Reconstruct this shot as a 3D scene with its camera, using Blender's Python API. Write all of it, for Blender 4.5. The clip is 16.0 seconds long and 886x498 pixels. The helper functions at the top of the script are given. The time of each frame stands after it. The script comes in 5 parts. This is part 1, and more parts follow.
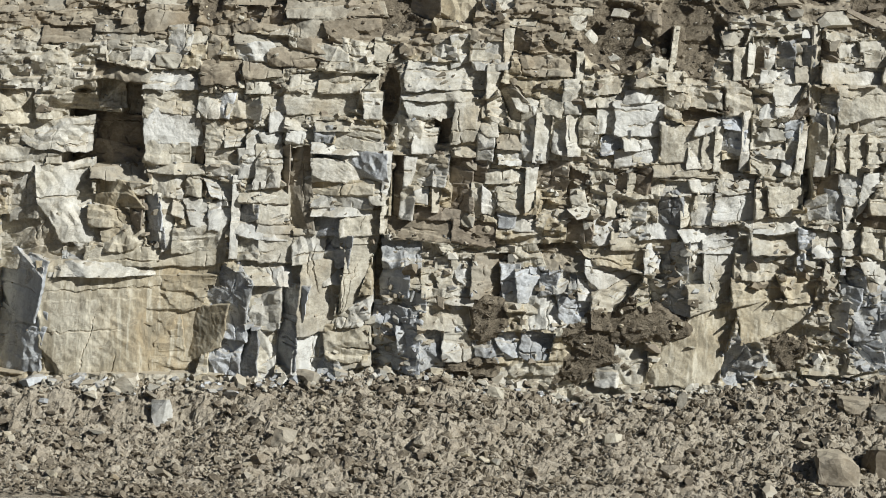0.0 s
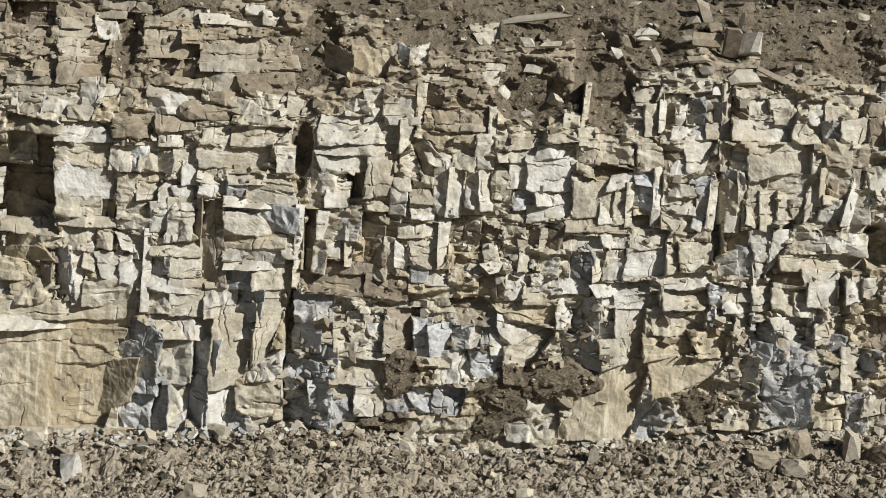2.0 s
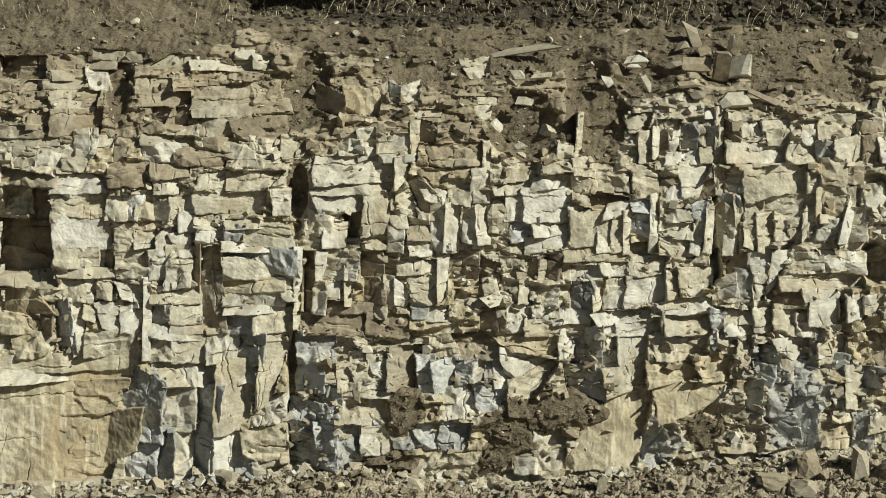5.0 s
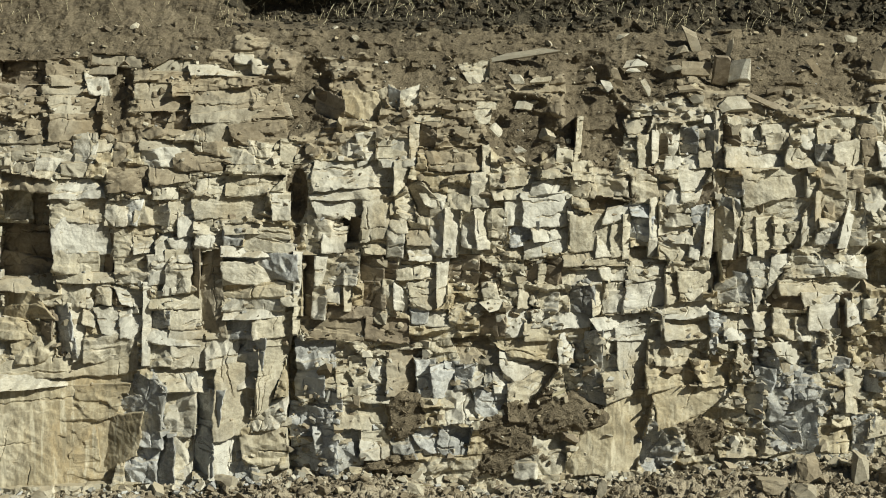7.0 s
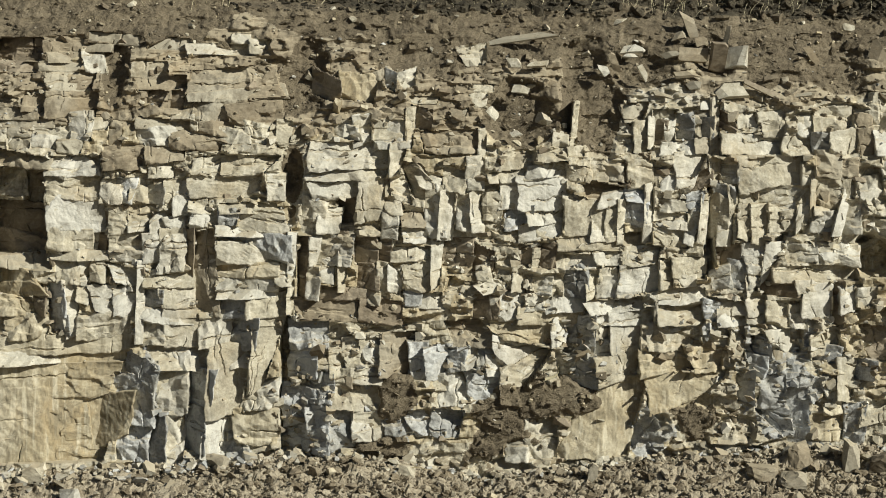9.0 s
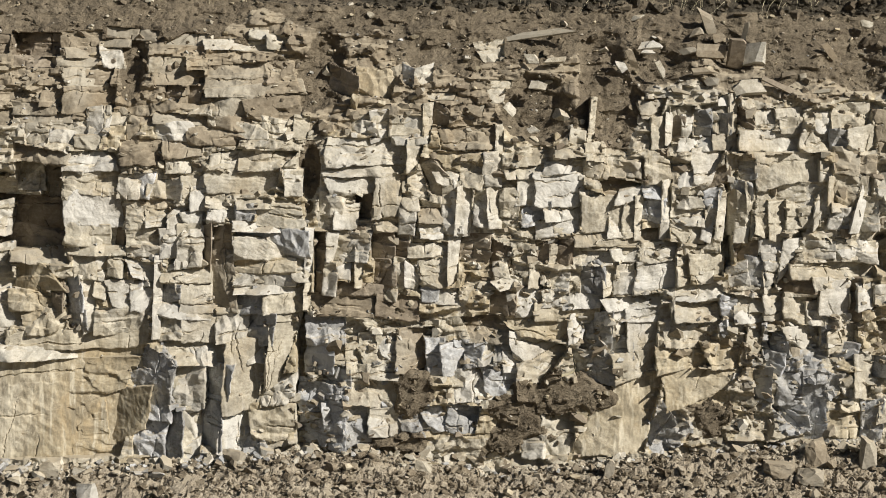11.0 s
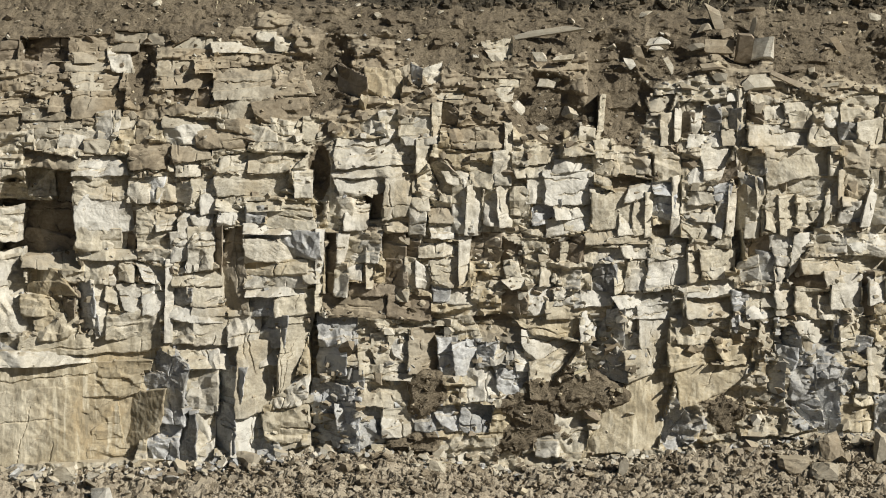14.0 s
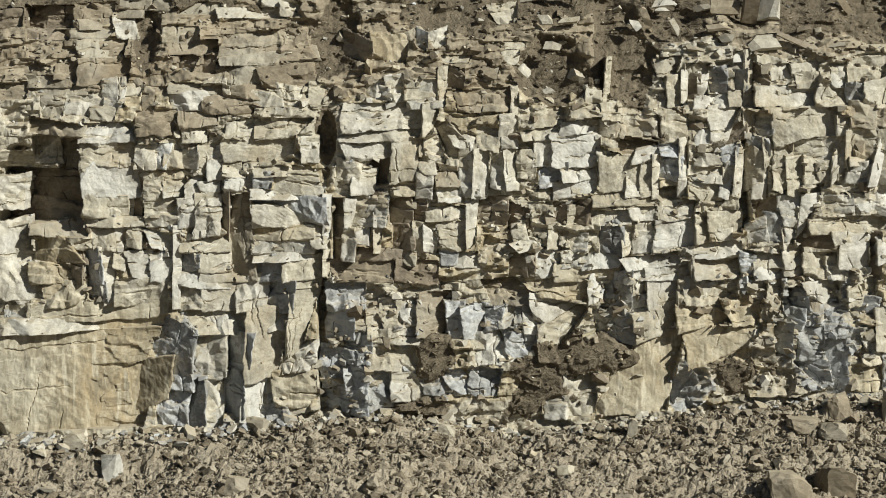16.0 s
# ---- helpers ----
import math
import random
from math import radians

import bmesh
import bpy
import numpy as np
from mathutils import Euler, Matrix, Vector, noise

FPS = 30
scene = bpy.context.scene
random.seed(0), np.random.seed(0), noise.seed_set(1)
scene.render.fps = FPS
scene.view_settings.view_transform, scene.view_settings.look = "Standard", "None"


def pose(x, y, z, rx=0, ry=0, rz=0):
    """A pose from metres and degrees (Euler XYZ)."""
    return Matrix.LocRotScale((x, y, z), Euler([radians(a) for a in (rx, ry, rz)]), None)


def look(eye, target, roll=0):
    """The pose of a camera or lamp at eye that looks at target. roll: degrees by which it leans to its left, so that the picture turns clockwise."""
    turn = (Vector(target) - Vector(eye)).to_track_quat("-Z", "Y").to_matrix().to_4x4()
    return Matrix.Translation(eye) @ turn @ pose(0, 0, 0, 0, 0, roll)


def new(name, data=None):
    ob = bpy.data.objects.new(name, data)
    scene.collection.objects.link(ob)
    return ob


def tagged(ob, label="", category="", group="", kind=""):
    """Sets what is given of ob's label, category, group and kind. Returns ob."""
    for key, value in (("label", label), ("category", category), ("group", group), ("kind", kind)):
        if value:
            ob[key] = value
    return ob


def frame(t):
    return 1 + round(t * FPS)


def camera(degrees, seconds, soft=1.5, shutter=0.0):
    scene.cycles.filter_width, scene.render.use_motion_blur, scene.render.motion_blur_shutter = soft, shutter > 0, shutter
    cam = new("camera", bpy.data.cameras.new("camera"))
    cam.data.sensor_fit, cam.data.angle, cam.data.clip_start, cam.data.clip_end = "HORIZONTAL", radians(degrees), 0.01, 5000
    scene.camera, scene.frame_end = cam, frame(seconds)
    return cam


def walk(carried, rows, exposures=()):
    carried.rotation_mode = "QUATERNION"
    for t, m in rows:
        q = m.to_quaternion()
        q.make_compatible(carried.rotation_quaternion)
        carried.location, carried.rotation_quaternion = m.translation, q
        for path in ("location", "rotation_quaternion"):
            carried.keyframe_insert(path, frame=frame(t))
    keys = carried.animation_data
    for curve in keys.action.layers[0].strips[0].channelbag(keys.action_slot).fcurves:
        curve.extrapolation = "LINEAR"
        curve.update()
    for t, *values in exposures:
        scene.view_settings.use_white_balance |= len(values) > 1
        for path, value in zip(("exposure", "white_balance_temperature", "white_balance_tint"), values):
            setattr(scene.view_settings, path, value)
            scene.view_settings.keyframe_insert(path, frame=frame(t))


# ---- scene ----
# ---------- the camera: it stands still and turns ----------
EYE = 5.958
cam = camera(23.6, 16.0, soft=1.0)
ROWS = [
    (0.0, 83.347, -2.134, 2.588),
    (0.5, 83.522, -2.286, 1.937),
    (1.0, 83.932, -2.496, 1.363),
    (1.5, 84.514, -2.630, 0.743),
    (2.0, 84.909, -2.598, 0.255),
    (2.5, 85.123, -2.218, -0.082),
    (3.0, 85.227, -1.644, -0.249),
    (3.5, 85.357, -1.079, -0.189),
    (4.0, 85.616, -0.608, -0.110),
    (6.5, 85.973, 0.104, 0.082),
    (7.0, 86.000, 0.000, 0.000),
    (7.5, 85.934, -0.195, -0.073),
    (8.0, 85.817, -0.447, -0.160),
    (8.5, 85.652, -0.669, -0.153),
    (9.0, 85.533, -0.825, -0.089),
    (9.5, 85.438, -1.011, 0.055),
    (10.0, 85.382, -1.075, 0.233),
    (12.5, 85.477, -0.740, 0.564),
    (13.0, 85.465, -0.558, 0.527),
    (13.5, 85.431, -0.322, 0.569),
    (14.0, 85.399, -0.084, 0.605),
    (14.5, 85.328, 0.218, 0.664),
    (15.0, 85.143, 0.434, 0.685),
    (15.5, 84.847, 0.514, 0.668),
    (16.0, 84.425, 0.459, 0.755),
]
EXPOSURES = [
    (0.0, 0.13, 5550, 10),
    (1.0, 0.09, 5400, 12),
    (2.0, 0.14, 5800, 12),
    (3.0, 0.09, 6150, 6),
    (4.0, 0.07, 6200, 3),
    (7.0, 0.07, 6250, 1),
    (9.5, 0.12, 6200, 7),
    (10.0, 0.17, 6200, 9),
    (12.5, 0.15, 6000, 17),
    (13.5, 0.12, 6100, 11),
    (14.5, 0.11, 6100, 11),
    (16.0, 0.07, 5950, 7),
]
walk(cam, [(t, pose(0, -28, EYE, rx, ry, rz)) for t, rx, ry, rz in ROWS], EXPOSURES)

# ---------- daylight ----------
SUN_AZIMUTH, SUN_HEIGHT = 122.0, 34.0
sky_world = bpy.data.worlds.new("sky")
scene.world = sky_world
sky_world.use_nodes = True
wn = sky_world.node_tree.nodes
sky_tex = wn.new("ShaderNodeTexSky")
sky_tex.sky_type, sky_tex.sun_disc = "NISHITA", False
sky_tex.sun_elevation, sky_tex.sun_rotation = radians(SUN_HEIGHT), radians(SUN_AZIMUTH)
sky_world.node_tree.links.new(sky_tex.outputs[0], wn["Background"].inputs[0])
wn["Background"].inputs[1].default_value = 0.026
sun_data = bpy.data.lights.new("sun", "SUN")
sun_data.energy, sun_data.angle, sun_data.color = 6.0, radians(0.6), (1.0, 0.93, 0.80)
sun = new("sun", sun_data)
sa, se = radians(SUN_AZIMUTH), radians(SUN_HEIGHT)
sun.matrix_world = look((30 * math.sin(sa) * math.cos(se), 30 * math.cos(sa) * math.cos(se), 30 * math.sin(se)), (0, 0, 0))


# ---------- materials ----------
def mineral(name, dark, mid, light, scale=3.0, bump=0.16, strata=0.0, stain=None, rough=0.92, grain=26.0, piece=0.35, chips=0.12, cool=None, cracks=0.0, streaks=0.0, dust=0.0):
    """A weathered mineral surface: patches, grain, bedding streaks, stains and fine relief."""
    m = bpy.data.materials.new(name)
    m.use_nodes = True
    nt = m.node_tree
    n, link = nt.nodes, nt.links.new
    bsdf = n["Principled BSDF"]
    bsdf.inputs["Roughness"].default_value = rough
    bsdf.inputs["Specular IOR Level"].default_value = 0.25
    geo = n.new("ShaderNodeNewGeometry")
    info = n.new("ShaderNodeObjectInfo")

    def noise_at(size, detail=5.0, ro=0.6, squash=None):
        t = n.new("ShaderNodeTexNoise")
        t.inputs["Scale"].default_value, t.inputs["Detail"].default_value, t.inputs["Roughness"].default_value = size, detail, ro
        if squash:
            mp = n.new("ShaderNodeMapping")
            mp.inputs["Scale"].default_value = squash
            link(geo.outputs["Position"], mp.inputs["Vector"])
            link(mp.outputs[0], t.inputs["Vector"])
        else:
            link(geo.outputs["Position"], t.inputs["Vector"])
        return t.outputs["Fac"]

    def maths(op, a, b):
        t = n.new("ShaderNodeMath")
        t.operation = op
        for k, v in enumerate((a, b)):
            if isinstance(v, (int, float)):
                t.inputs[k].default_value = v
            else:
                link(v, t.inputs[k])
        return t.outputs[0]

    patches = noise_at(scale, 6.0, 0.62)
    speck = noise_at(grain, 8.0, 0.7)
    value = maths("ADD", maths("MULTIPLY", patches, 0.65), maths("MULTIPLY", speck, 0.6))
    if strata:
        streak = noise_at(5.0, 4.0, 0.6, (0.5, 0.5, 5.0))
        value = maths("ADD", maths("MULTIPLY", value, 1 - strata), maths("MULTIPLY", streak, strata * 1.25))
    fleck = n.new("ShaderNodeTexVoronoi")
    fleck.inputs["Scale"].default_value = 13.0
    link(geo.outputs["Position"], fleck.inputs["Vector"])
    fleck_grey = n.new("ShaderNodeRGBToBW")
    link(fleck.outputs["Color"], fleck_grey.inputs[0])
    value = maths("ADD", value, maths("MULTIPLY", maths("SUBTRACT", fleck_grey.outputs[0], 0.5), 0.16))
    each = maths("MULTIPLY", maths("SUBTRACT", info.outputs["Random"], 0.5), piece)
    isle = maths("MULTIPLY", maths("SUBTRACT", geo.outputs["Random Per Island"], 0.5), piece)
    value = maths("ADD", value, maths("ADD", each, isle))
    ramp = n.new("ShaderNodeValToRGB")
    ramp.color_ramp.elements[0].position, ramp.color_ramp.elements[0].color = 0.30, (*dark, 1)
    ramp.color_ramp.elements[1].position, ramp.color_ramp.elements[1].color = 0.92, (*light, 1)
    e = ramp.color_ramp.elements.new(0.6)
    e.color = (*mid, 1)
    link(value, ramp.inputs[0])
    colour = ramp.outputs[0]
    if stain:
        for size, tint, lo in ((1.1, stain, 0.51), (6.0, stain, 0.57)):
            mix = n.new("ShaderNodeMixRGB")
            edge = n.new("ShaderNodeMapRange")
            edge.inputs[1].default_value, edge.inputs[2].default_value = lo, lo + 0.16
            edge.inputs[4].default_value = 0.75
            link(noise_at(size, 6.0, 0.65), edge.inputs[0])
            link(edge.outputs[0], mix.inputs[0])
            link(colour, mix.inputs[1])
            mix.inputs[2].default_value = (*tint, 1)
            colour = mix.outputs[0]
    warp = n.new("ShaderNodeTexNoise")
    warp.inputs["Scale"].default_value = 4.0
    link(geo.outputs["Position"], warp.inputs["Vector"])
    bent = n.new("ShaderNodeVectorMath")
    bent.operation = "MULTIPLY_ADD"
    link(warp.outputs["Color"], bent.inputs[0])
    bent.inputs[1].default_value = (0.35, 0.35, 0.35)
    link(geo.outputs["Position"], bent.inputs[2])

    def blend(fac, under, tint, kind="MIX"):
        mix = n.new("ShaderNodeMixRGB")
        mix.blend_type = kind
        link(fac, mix.inputs[0])
        link(under, mix.inputs[1])
        mix.inputs[2].default_value = (*tint, 1)
        return mix.outputs[0]

    def ramped(fac, lo, hi, top):
        edge = n.new("ShaderNodeMapRange")
        edge.inputs[1].default_value, edge.inputs[2].default_value, edge.inputs[4].default_value = lo, hi, top
        link(fac, edge.inputs[0])
        return edge.outputs[0]

    if cool:
        drift = maths("ADD", noise_at(0.9, 5.0, 0.6), maths("MULTIPLY", maths("SUBTRACT", info.outputs["Random"], 0.5), 0.35))
        colour = blend(ramped(drift, 0.42, 0.66, 0.7), colour, cool)
        colour = blend(ramped(noise_at(2.3, 7.0, 0.7), 0.52, 0.66, 0.75), colour, tuple(0.45 * c for c in mid))
    if cracks:
        seam = n.new("ShaderNodeTexVoronoi")
        seam.feature = "DISTANCE_TO_EDGE"
        seam.inputs["Scale"].default_value = 2.4
        link(bent.outputs[0], seam.inputs["Vector"])
        line = ramped(seam.outputs["Distance"], 0.016, 0.004, cracks)
        where = ramped(noise_at(1.7, 3.0), 0.54, 0.62, 1.0)
        colour = blend(maths("MULTIPLY", line, where), colour, (0.10, 0.085, 0.06))
    if strata:
        seam_at = noise_at(2.6, 8.0, 0.72, (1.0, 1.0, 2.6))
        ridge = maths("ABSOLUTE", maths("SUBTRACT", seam_at, 0.5), 0.0)
        colour = blend(maths("MULTIPLY", ramped(ridge, 0.020, 0.004, 0.55), ramped(patches, 0.42, 0.60, 1.0)), colour, (0.11, 0.09, 0.06))
        colour = blend(ramped(noise_at(4.2, 8.0, 0.75), 0.55, 0.70, 0.55), colour, tuple(0.5 * c for c in mid))
    if streaks:
        colour = blend(ramped(noise_at(7.0, 5.0, 0.6, (1.0, 1.0, 0.14)), 0.50, 0.66, streaks), colour, tuple(0.55 * c for c in mid))
        colour = blend(ramped(noise_at(11.0, 5.0, 0.6, (1.0, 1.0, 0.10)), 0.53, 0.68, streaks * 0.8), colour, light)
    if dust:
        # soil settled on ledges
        up = n.new("ShaderNodeSeparateXYZ")
        link(geo.outputs["True Normal"], up.inputs[0])
        colour = blend(ramped(maths("ADD", up.outputs[2], maths("MULTIPLY", maths("SUBTRACT", patches, 0.5), 0.9)), 0.62, 0.85, dust), colour, (0.36, 0.31, 0.22))
    link(colour, bsdf.inputs["Base Color"])
    relief = maths("ADD", maths("MULTIPLY", noise_at(9.0, 9.0, 0.66), 0.6), maths("MULTIPLY", noise_at(38.0, 6.0, 0.7), 0.2))
    if strata:
        relief = maths("ADD", relief, maths("MULTIPLY", noise_at(6.0, 5.0, 0.65, (0.6, 0.6, 6.0)), strata))
    bed = n.new("ShaderNodeMapping")
    bed.inputs["Scale"].default_value = (1.0, 1.0, 1.7)
    link(bent.outputs[0], bed.inputs["Vector"])
    for size, weight in ((8.0, 1.0), (22.0, 0.8), (55.0, 0.6)):
        # small conchoidal chips: each cell a plane of its own tilt
        chip = n.new("ShaderNodeTexVoronoi")
        chip.inputs["Scale"].default_value = size
        link(bed.outputs[0], chip.inputs["Vector"])
        away, tilt, slope = (n.new("ShaderNodeVectorMath") for _ in range(3))
        away.operation, tilt.operation, slope.operation = "SUBTRACT", "SUBTRACT", "DOT_PRODUCT"
        link(bed.outputs[0], away.inputs[0])
        link(chip.outputs["Position"], away.inputs[1])
        link(chip.outputs["Color"], tilt.inputs[0])
        tilt.inputs[1].default_value = (0.5, 0.5, 0.5)
        link(away.outputs[0], slope.inputs[0])
        link(tilt.outputs[0], slope.inputs[1])
        relief = maths("ADD", relief, maths("MULTIPLY", slope.outputs["Value"], weight * chips * 90))
    bm_node = n.new("ShaderNodeBump")
    bm_node.inputs["Strength"].default_value, bm_node.inputs["Distance"].default_value = bump, 0.09
    link(relief, bm_node.inputs["Height"])
    link(bm_node.outputs[0], bsdf.inputs["Normal"])
    return m


SAND = mineral("pale_sandstone", (0.20, 0.17, 0.12), (0.43, 0.395, 0.305), (0.70, 0.665, 0.57), strata=0.12, stain=(0.36, 0.30, 0.20), piece=0.22, cool=(0.47, 0.465, 0.43), cracks=0.12, chips=0.06, streaks=0.35, dust=0.75, bump=0.22)
TAN = mineral("tan_sandstone", (0.20, 0.16, 0.10), (0.39, 0.335, 0.225), (0.60, 0.55, 0.42), strata=0.12, stain=(0.36, 0.28, 0.16), piece=0.22, cool=(0.42, 0.39, 0.31), cracks=0.0, dust=0.6, streaks=0.9, bump=0.14, chips=0.05)
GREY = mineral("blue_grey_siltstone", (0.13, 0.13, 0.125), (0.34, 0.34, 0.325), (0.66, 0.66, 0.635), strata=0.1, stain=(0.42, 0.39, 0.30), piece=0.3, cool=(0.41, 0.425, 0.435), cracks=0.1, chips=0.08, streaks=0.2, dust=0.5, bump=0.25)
DUST = mineral("soil_dusted_rock", (0.138, 0.112, 0.076), (0.258, 0.219, 0.155), (0.430, 0.387, 0.292), strata=0.2, stain=(0.24, 0.19, 0.12), piece=0.3, cool=(0.34, 0.32, 0.26), cracks=0.1, chips=0.06, dust=0.7)
# brown weathered rock, also painted-in shade for recessed and sun-averted blocks
SHADE = mineral("brown_weathered_shaded_rock", (0.108, 0.090, 0.063), (0.207, 0.171, 0.122), (0.342, 0.297, 0.225), strata=0.15)
SOIL = mineral("brown_soil", (0.084, 0.067, 0.045), (0.155, 0.128, 0.087), (0.260, 0.220, 0.155), scale=3.0, bump=0.6, grain=40.0, rough=0.98)
TALUS = mineral("grey_brown_rubble", (0.112, 0.090, 0.060), (0.215, 0.178, 0.122), (0.361, 0.316, 0.237), scale=4.0, bump=0.6, grain=40.0, piece=0.4, rough=0.97)
TURF = mineral("dark_topsoil", (0.04, 0.034, 0.024), (0.075, 0.064, 0.044), (0.14, 0.12, 0.085), scale=6.0, bump=0.8, grain=40.0, rough=1.0)
STRAW = mineral("dry_grass", (0.25, 0.21, 0.12), (0.40, 0.35, 0.22), (0.55, 0.50, 0.34), bump=0.1, piece=0.6)
# k: darker tone that puts shade into the colour of many blocks
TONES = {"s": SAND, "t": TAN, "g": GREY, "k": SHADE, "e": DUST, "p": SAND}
rng = random.Random(7)


# ---------- shape of the place ----------
def hashed(i, j, seed):
    v = np.sin(i * 127.1 + j * 311.7 + seed * 74.7) * 43758.5453
    return v - np.floor(v)


def smooth_noise(x, z, seed):
    i, j = np.floor(x), np.floor(z)
    u, v = x - i, z - j
    u, v = u * u * (3 - 2 * u), v * v * (3 - 2 * v)
    a, b = hashed(i, j, seed), hashed(i + 1, j, seed)
    c, d = hashed(i, j + 1, seed), hashed(i + 1, j + 1, seed)
    return (a * (1 - u) + b * u) * (1 - v) + (c * (1 - u) + d * u) * v - 0.5


def cloud(x, z, seed, octaves=4):
    return sum(smooth_noise(x * 2**k, z * 2**k, seed + k) * 0.5**k for k in range(octaves))


def fracture(x, z, sx, sz, seed, tilt=1.0, crack=0.5, step=1.0, ramp=0.12):
    """Shattered rock: irregular cells, each with its own set-back and its own tilted face, with steep sides between."""
    wx = x / sx + 0.5 * smooth_noise(x / sx * 0.7, z / sz * 0.7, seed + 8)
    wz = z / sz + 0.5 * smooth_noise(x / sx * 0.7, z / sz * 0.7, seed + 9)
    i, j = np.floor(wx), np.floor(wz)
    near, second = np.full(np.shape(wx), 9.0), np.full(np.shape(wx), 9.0)
    out, other = np.zeros(np.shape(wx)), np.zeros(np.shape(wx))
    for di in (-1, 0, 1):
        for dj in (-1, 0, 1):
            a, c = i + di, j + dj
            u, v = wx - a - hashed(a, c, seed), wz - c - hashed(a, c, seed + 1)
            d = np.maximum(np.abs(u), np.abs(v)) * 0.6 + 0.4 * np.sqrt(u * u + v * v)
            face = step * (hashed(a, c, seed + 2) - 0.5) + tilt * (1.7 * (hashed(a, c, seed + 3) - 0.5) * u + 1.5 * (hashed(a, c, seed + 4) - 0.35) * v)
            closer, next_one = d < near, d < second
            other = np.where(closer, out, np.where(next_one, face, other))
            second = np.where(closer, near, np.where(next_one, d, second))
            out = np.where(closer, face, out)
            near = np.where(closer, d, near)
    k = 0.5 + 0.5 * np.clip((second - near) / ramp, 0, 1)
    return out * k + other * (1 - k) + crack * np.clip(1 - (second - near) / 0.12, 0, 1)


def facets(x, z, size, seed, turn=0.0):
    """Flat chipped facets that meet in sharp creases."""
    c, s = math.cos(turn), math.sin(turn)
    p, q = (x * c + z * s) / size, (z * c - x * s) / size * 1.25
    p, q = p + 0.5 * smooth_noise(p * 0.5, q * 0.5, seed + 40), q + 0.5 * smooth_noise(p * 0.5, q * 0.5, seed + 41)
    i, j = np.floor(p), np.floor(q)
    u, v = p - i, q - j
    a, b = hashed(i, j, seed), hashed(i + 1, j, seed)
    d, e = hashed(i, j + 1, seed), hashed(i + 1, j + 1, seed)
    return np.where(u > v, a + (b - a) * u + (e - b) * v, a + (e - d) * u + (d - a) * v) - 0.5


def profile(z):
    """How far back the rock lies at height z: upright below, laid back towards the top."""
    return np.interp(z, [0.0, 2.2, 2.45, 3.6, 5.0, 5.6, 6.6, 7.0, 7.6], [-0.10, -0.02, 0.08, 0.14, 0.28, 0.50, 1.05, 1.35, 1.75])


def face_y(x, z):
    """The uneven face itself."""
    y = profile(z)
    slab = np.interp(x, [-3.6, -2.3], [1.0, 0.0]) * np.interp(z, [2.25, 2.42], [1.0, 0.0])
    return y - 0.05 * slab + 0.10 * smooth_noise(np.asarray(x) * 0.5, np.asarray(z) * 0.5, 5)


def link_mesh(name, verts, faces, mats, parent=None, picks=None):
    me = bpy.data.meshes.new(name)
    me.from_pydata(verts, [], faces)
    for mt in mats:
        me.materials.append(mt)
    if picks is not None:
        me.polygons.foreach_set("material_index", picks)
    me.update()
    ob = new(name, me)
    ob.parent = parent
    return ob


def grid_faces(nx, nz):
    i, j = np.meshgrid(np.arange(nx - 1), np.arange(nz - 1), indexing="ij")
    a = (i * nz + j).ravel()
    return np.stack([a, a + nz, a + nz + 1, a + 1], 1)


# soil hollows in the face: x, z, half width, half height
HOLLOWS = [
    (1.11, 5.57, 0.53, 0.60),
    (2.02, 5.83, 0.46, 0.87),
    (-1.95, 4.74, 0.19, 0.53),
    (-1.24, 2.98, 0.60, 0.23),
    (2.65, 6.20, 0.54, 0.36),
    (3.75, 6.34, 0.29, 0.28),
    (-4.38, 6.06, 0.22, 0.57),
    (-1.79, 6.10, 0.38, 0.61),
    (5.44, 6.25, 0.57, 0.46),
    (-2.05, 5.83, 0.64, 0.49),
]
# deep open joints and recesses: x, z, half width, half height
GAPS = [
    (-5.88, 4.03, 0.76, 0.53),
    (3.62, 4.13, 0.08, 0.92),
    (-4.46, 3.77, 0.07, 0.23),
    (-2.00, 2.01, 0.08, 1.10),
    (5.85, 3.79, 0.31, 0.32),
    (-1.77, 3.41, 0.10, 0.47),
]
# fans of earth lying against the face: x, z, half width, half height
FANS = [
    (-0.71, 1.12, 0.52, 0.18),
    (-1.01, 1.25, 0.19, 0.15),
    (1.85, 1.82, 0.34, 0.19),
    (1.51, 1.75, 0.41, 0.22),
    (1.17, 1.78, 0.30, 0.26),
    (0.87, 1.37, 0.34, 0.26),
    (0.65, 1.14, 0.30, 0.30),
    (3.51, 1.52, 0.41, 0.22),
    (1.32, 1.78, 0.22, 0.30),
    (-0.48, 1.78, 0.26, 0.30),
    (0.68, 1.56, 0.22, 0.22),
]
# blue-grey beds: x, z, half width, half height
BEDS = [
    (-3.73, 1.72, 0.42, 0.79),
    (-1.16, 1.52, 0.68, 0.61),
    (1.96, 2.46, 0.27, 0.42),
    (2.75, 1.42, 0.38, 0.34),
    (4.62, 2.05, 0.53, 0.76),
    (0.12, 2.27, 0.45, 0.23),
    (-6.26, 1.75, 0.51, 0.76),
    (3.50, 2.76, 0.53, 0.11),
]


def inside(x, z, spots):
    wob = 0.5 * cloud(x * 2.2, z * 2.2, 31)
    best = np.full(np.shape(x), -9.0)
    for cx, cz, rx, rz in spots:
        best = np.maximum(best, 1 - np.sqrt(((x - cx) / rx) ** 2 + ((z - cz) / rz) ** 2) + wob)
    return best


BLOCKS = []


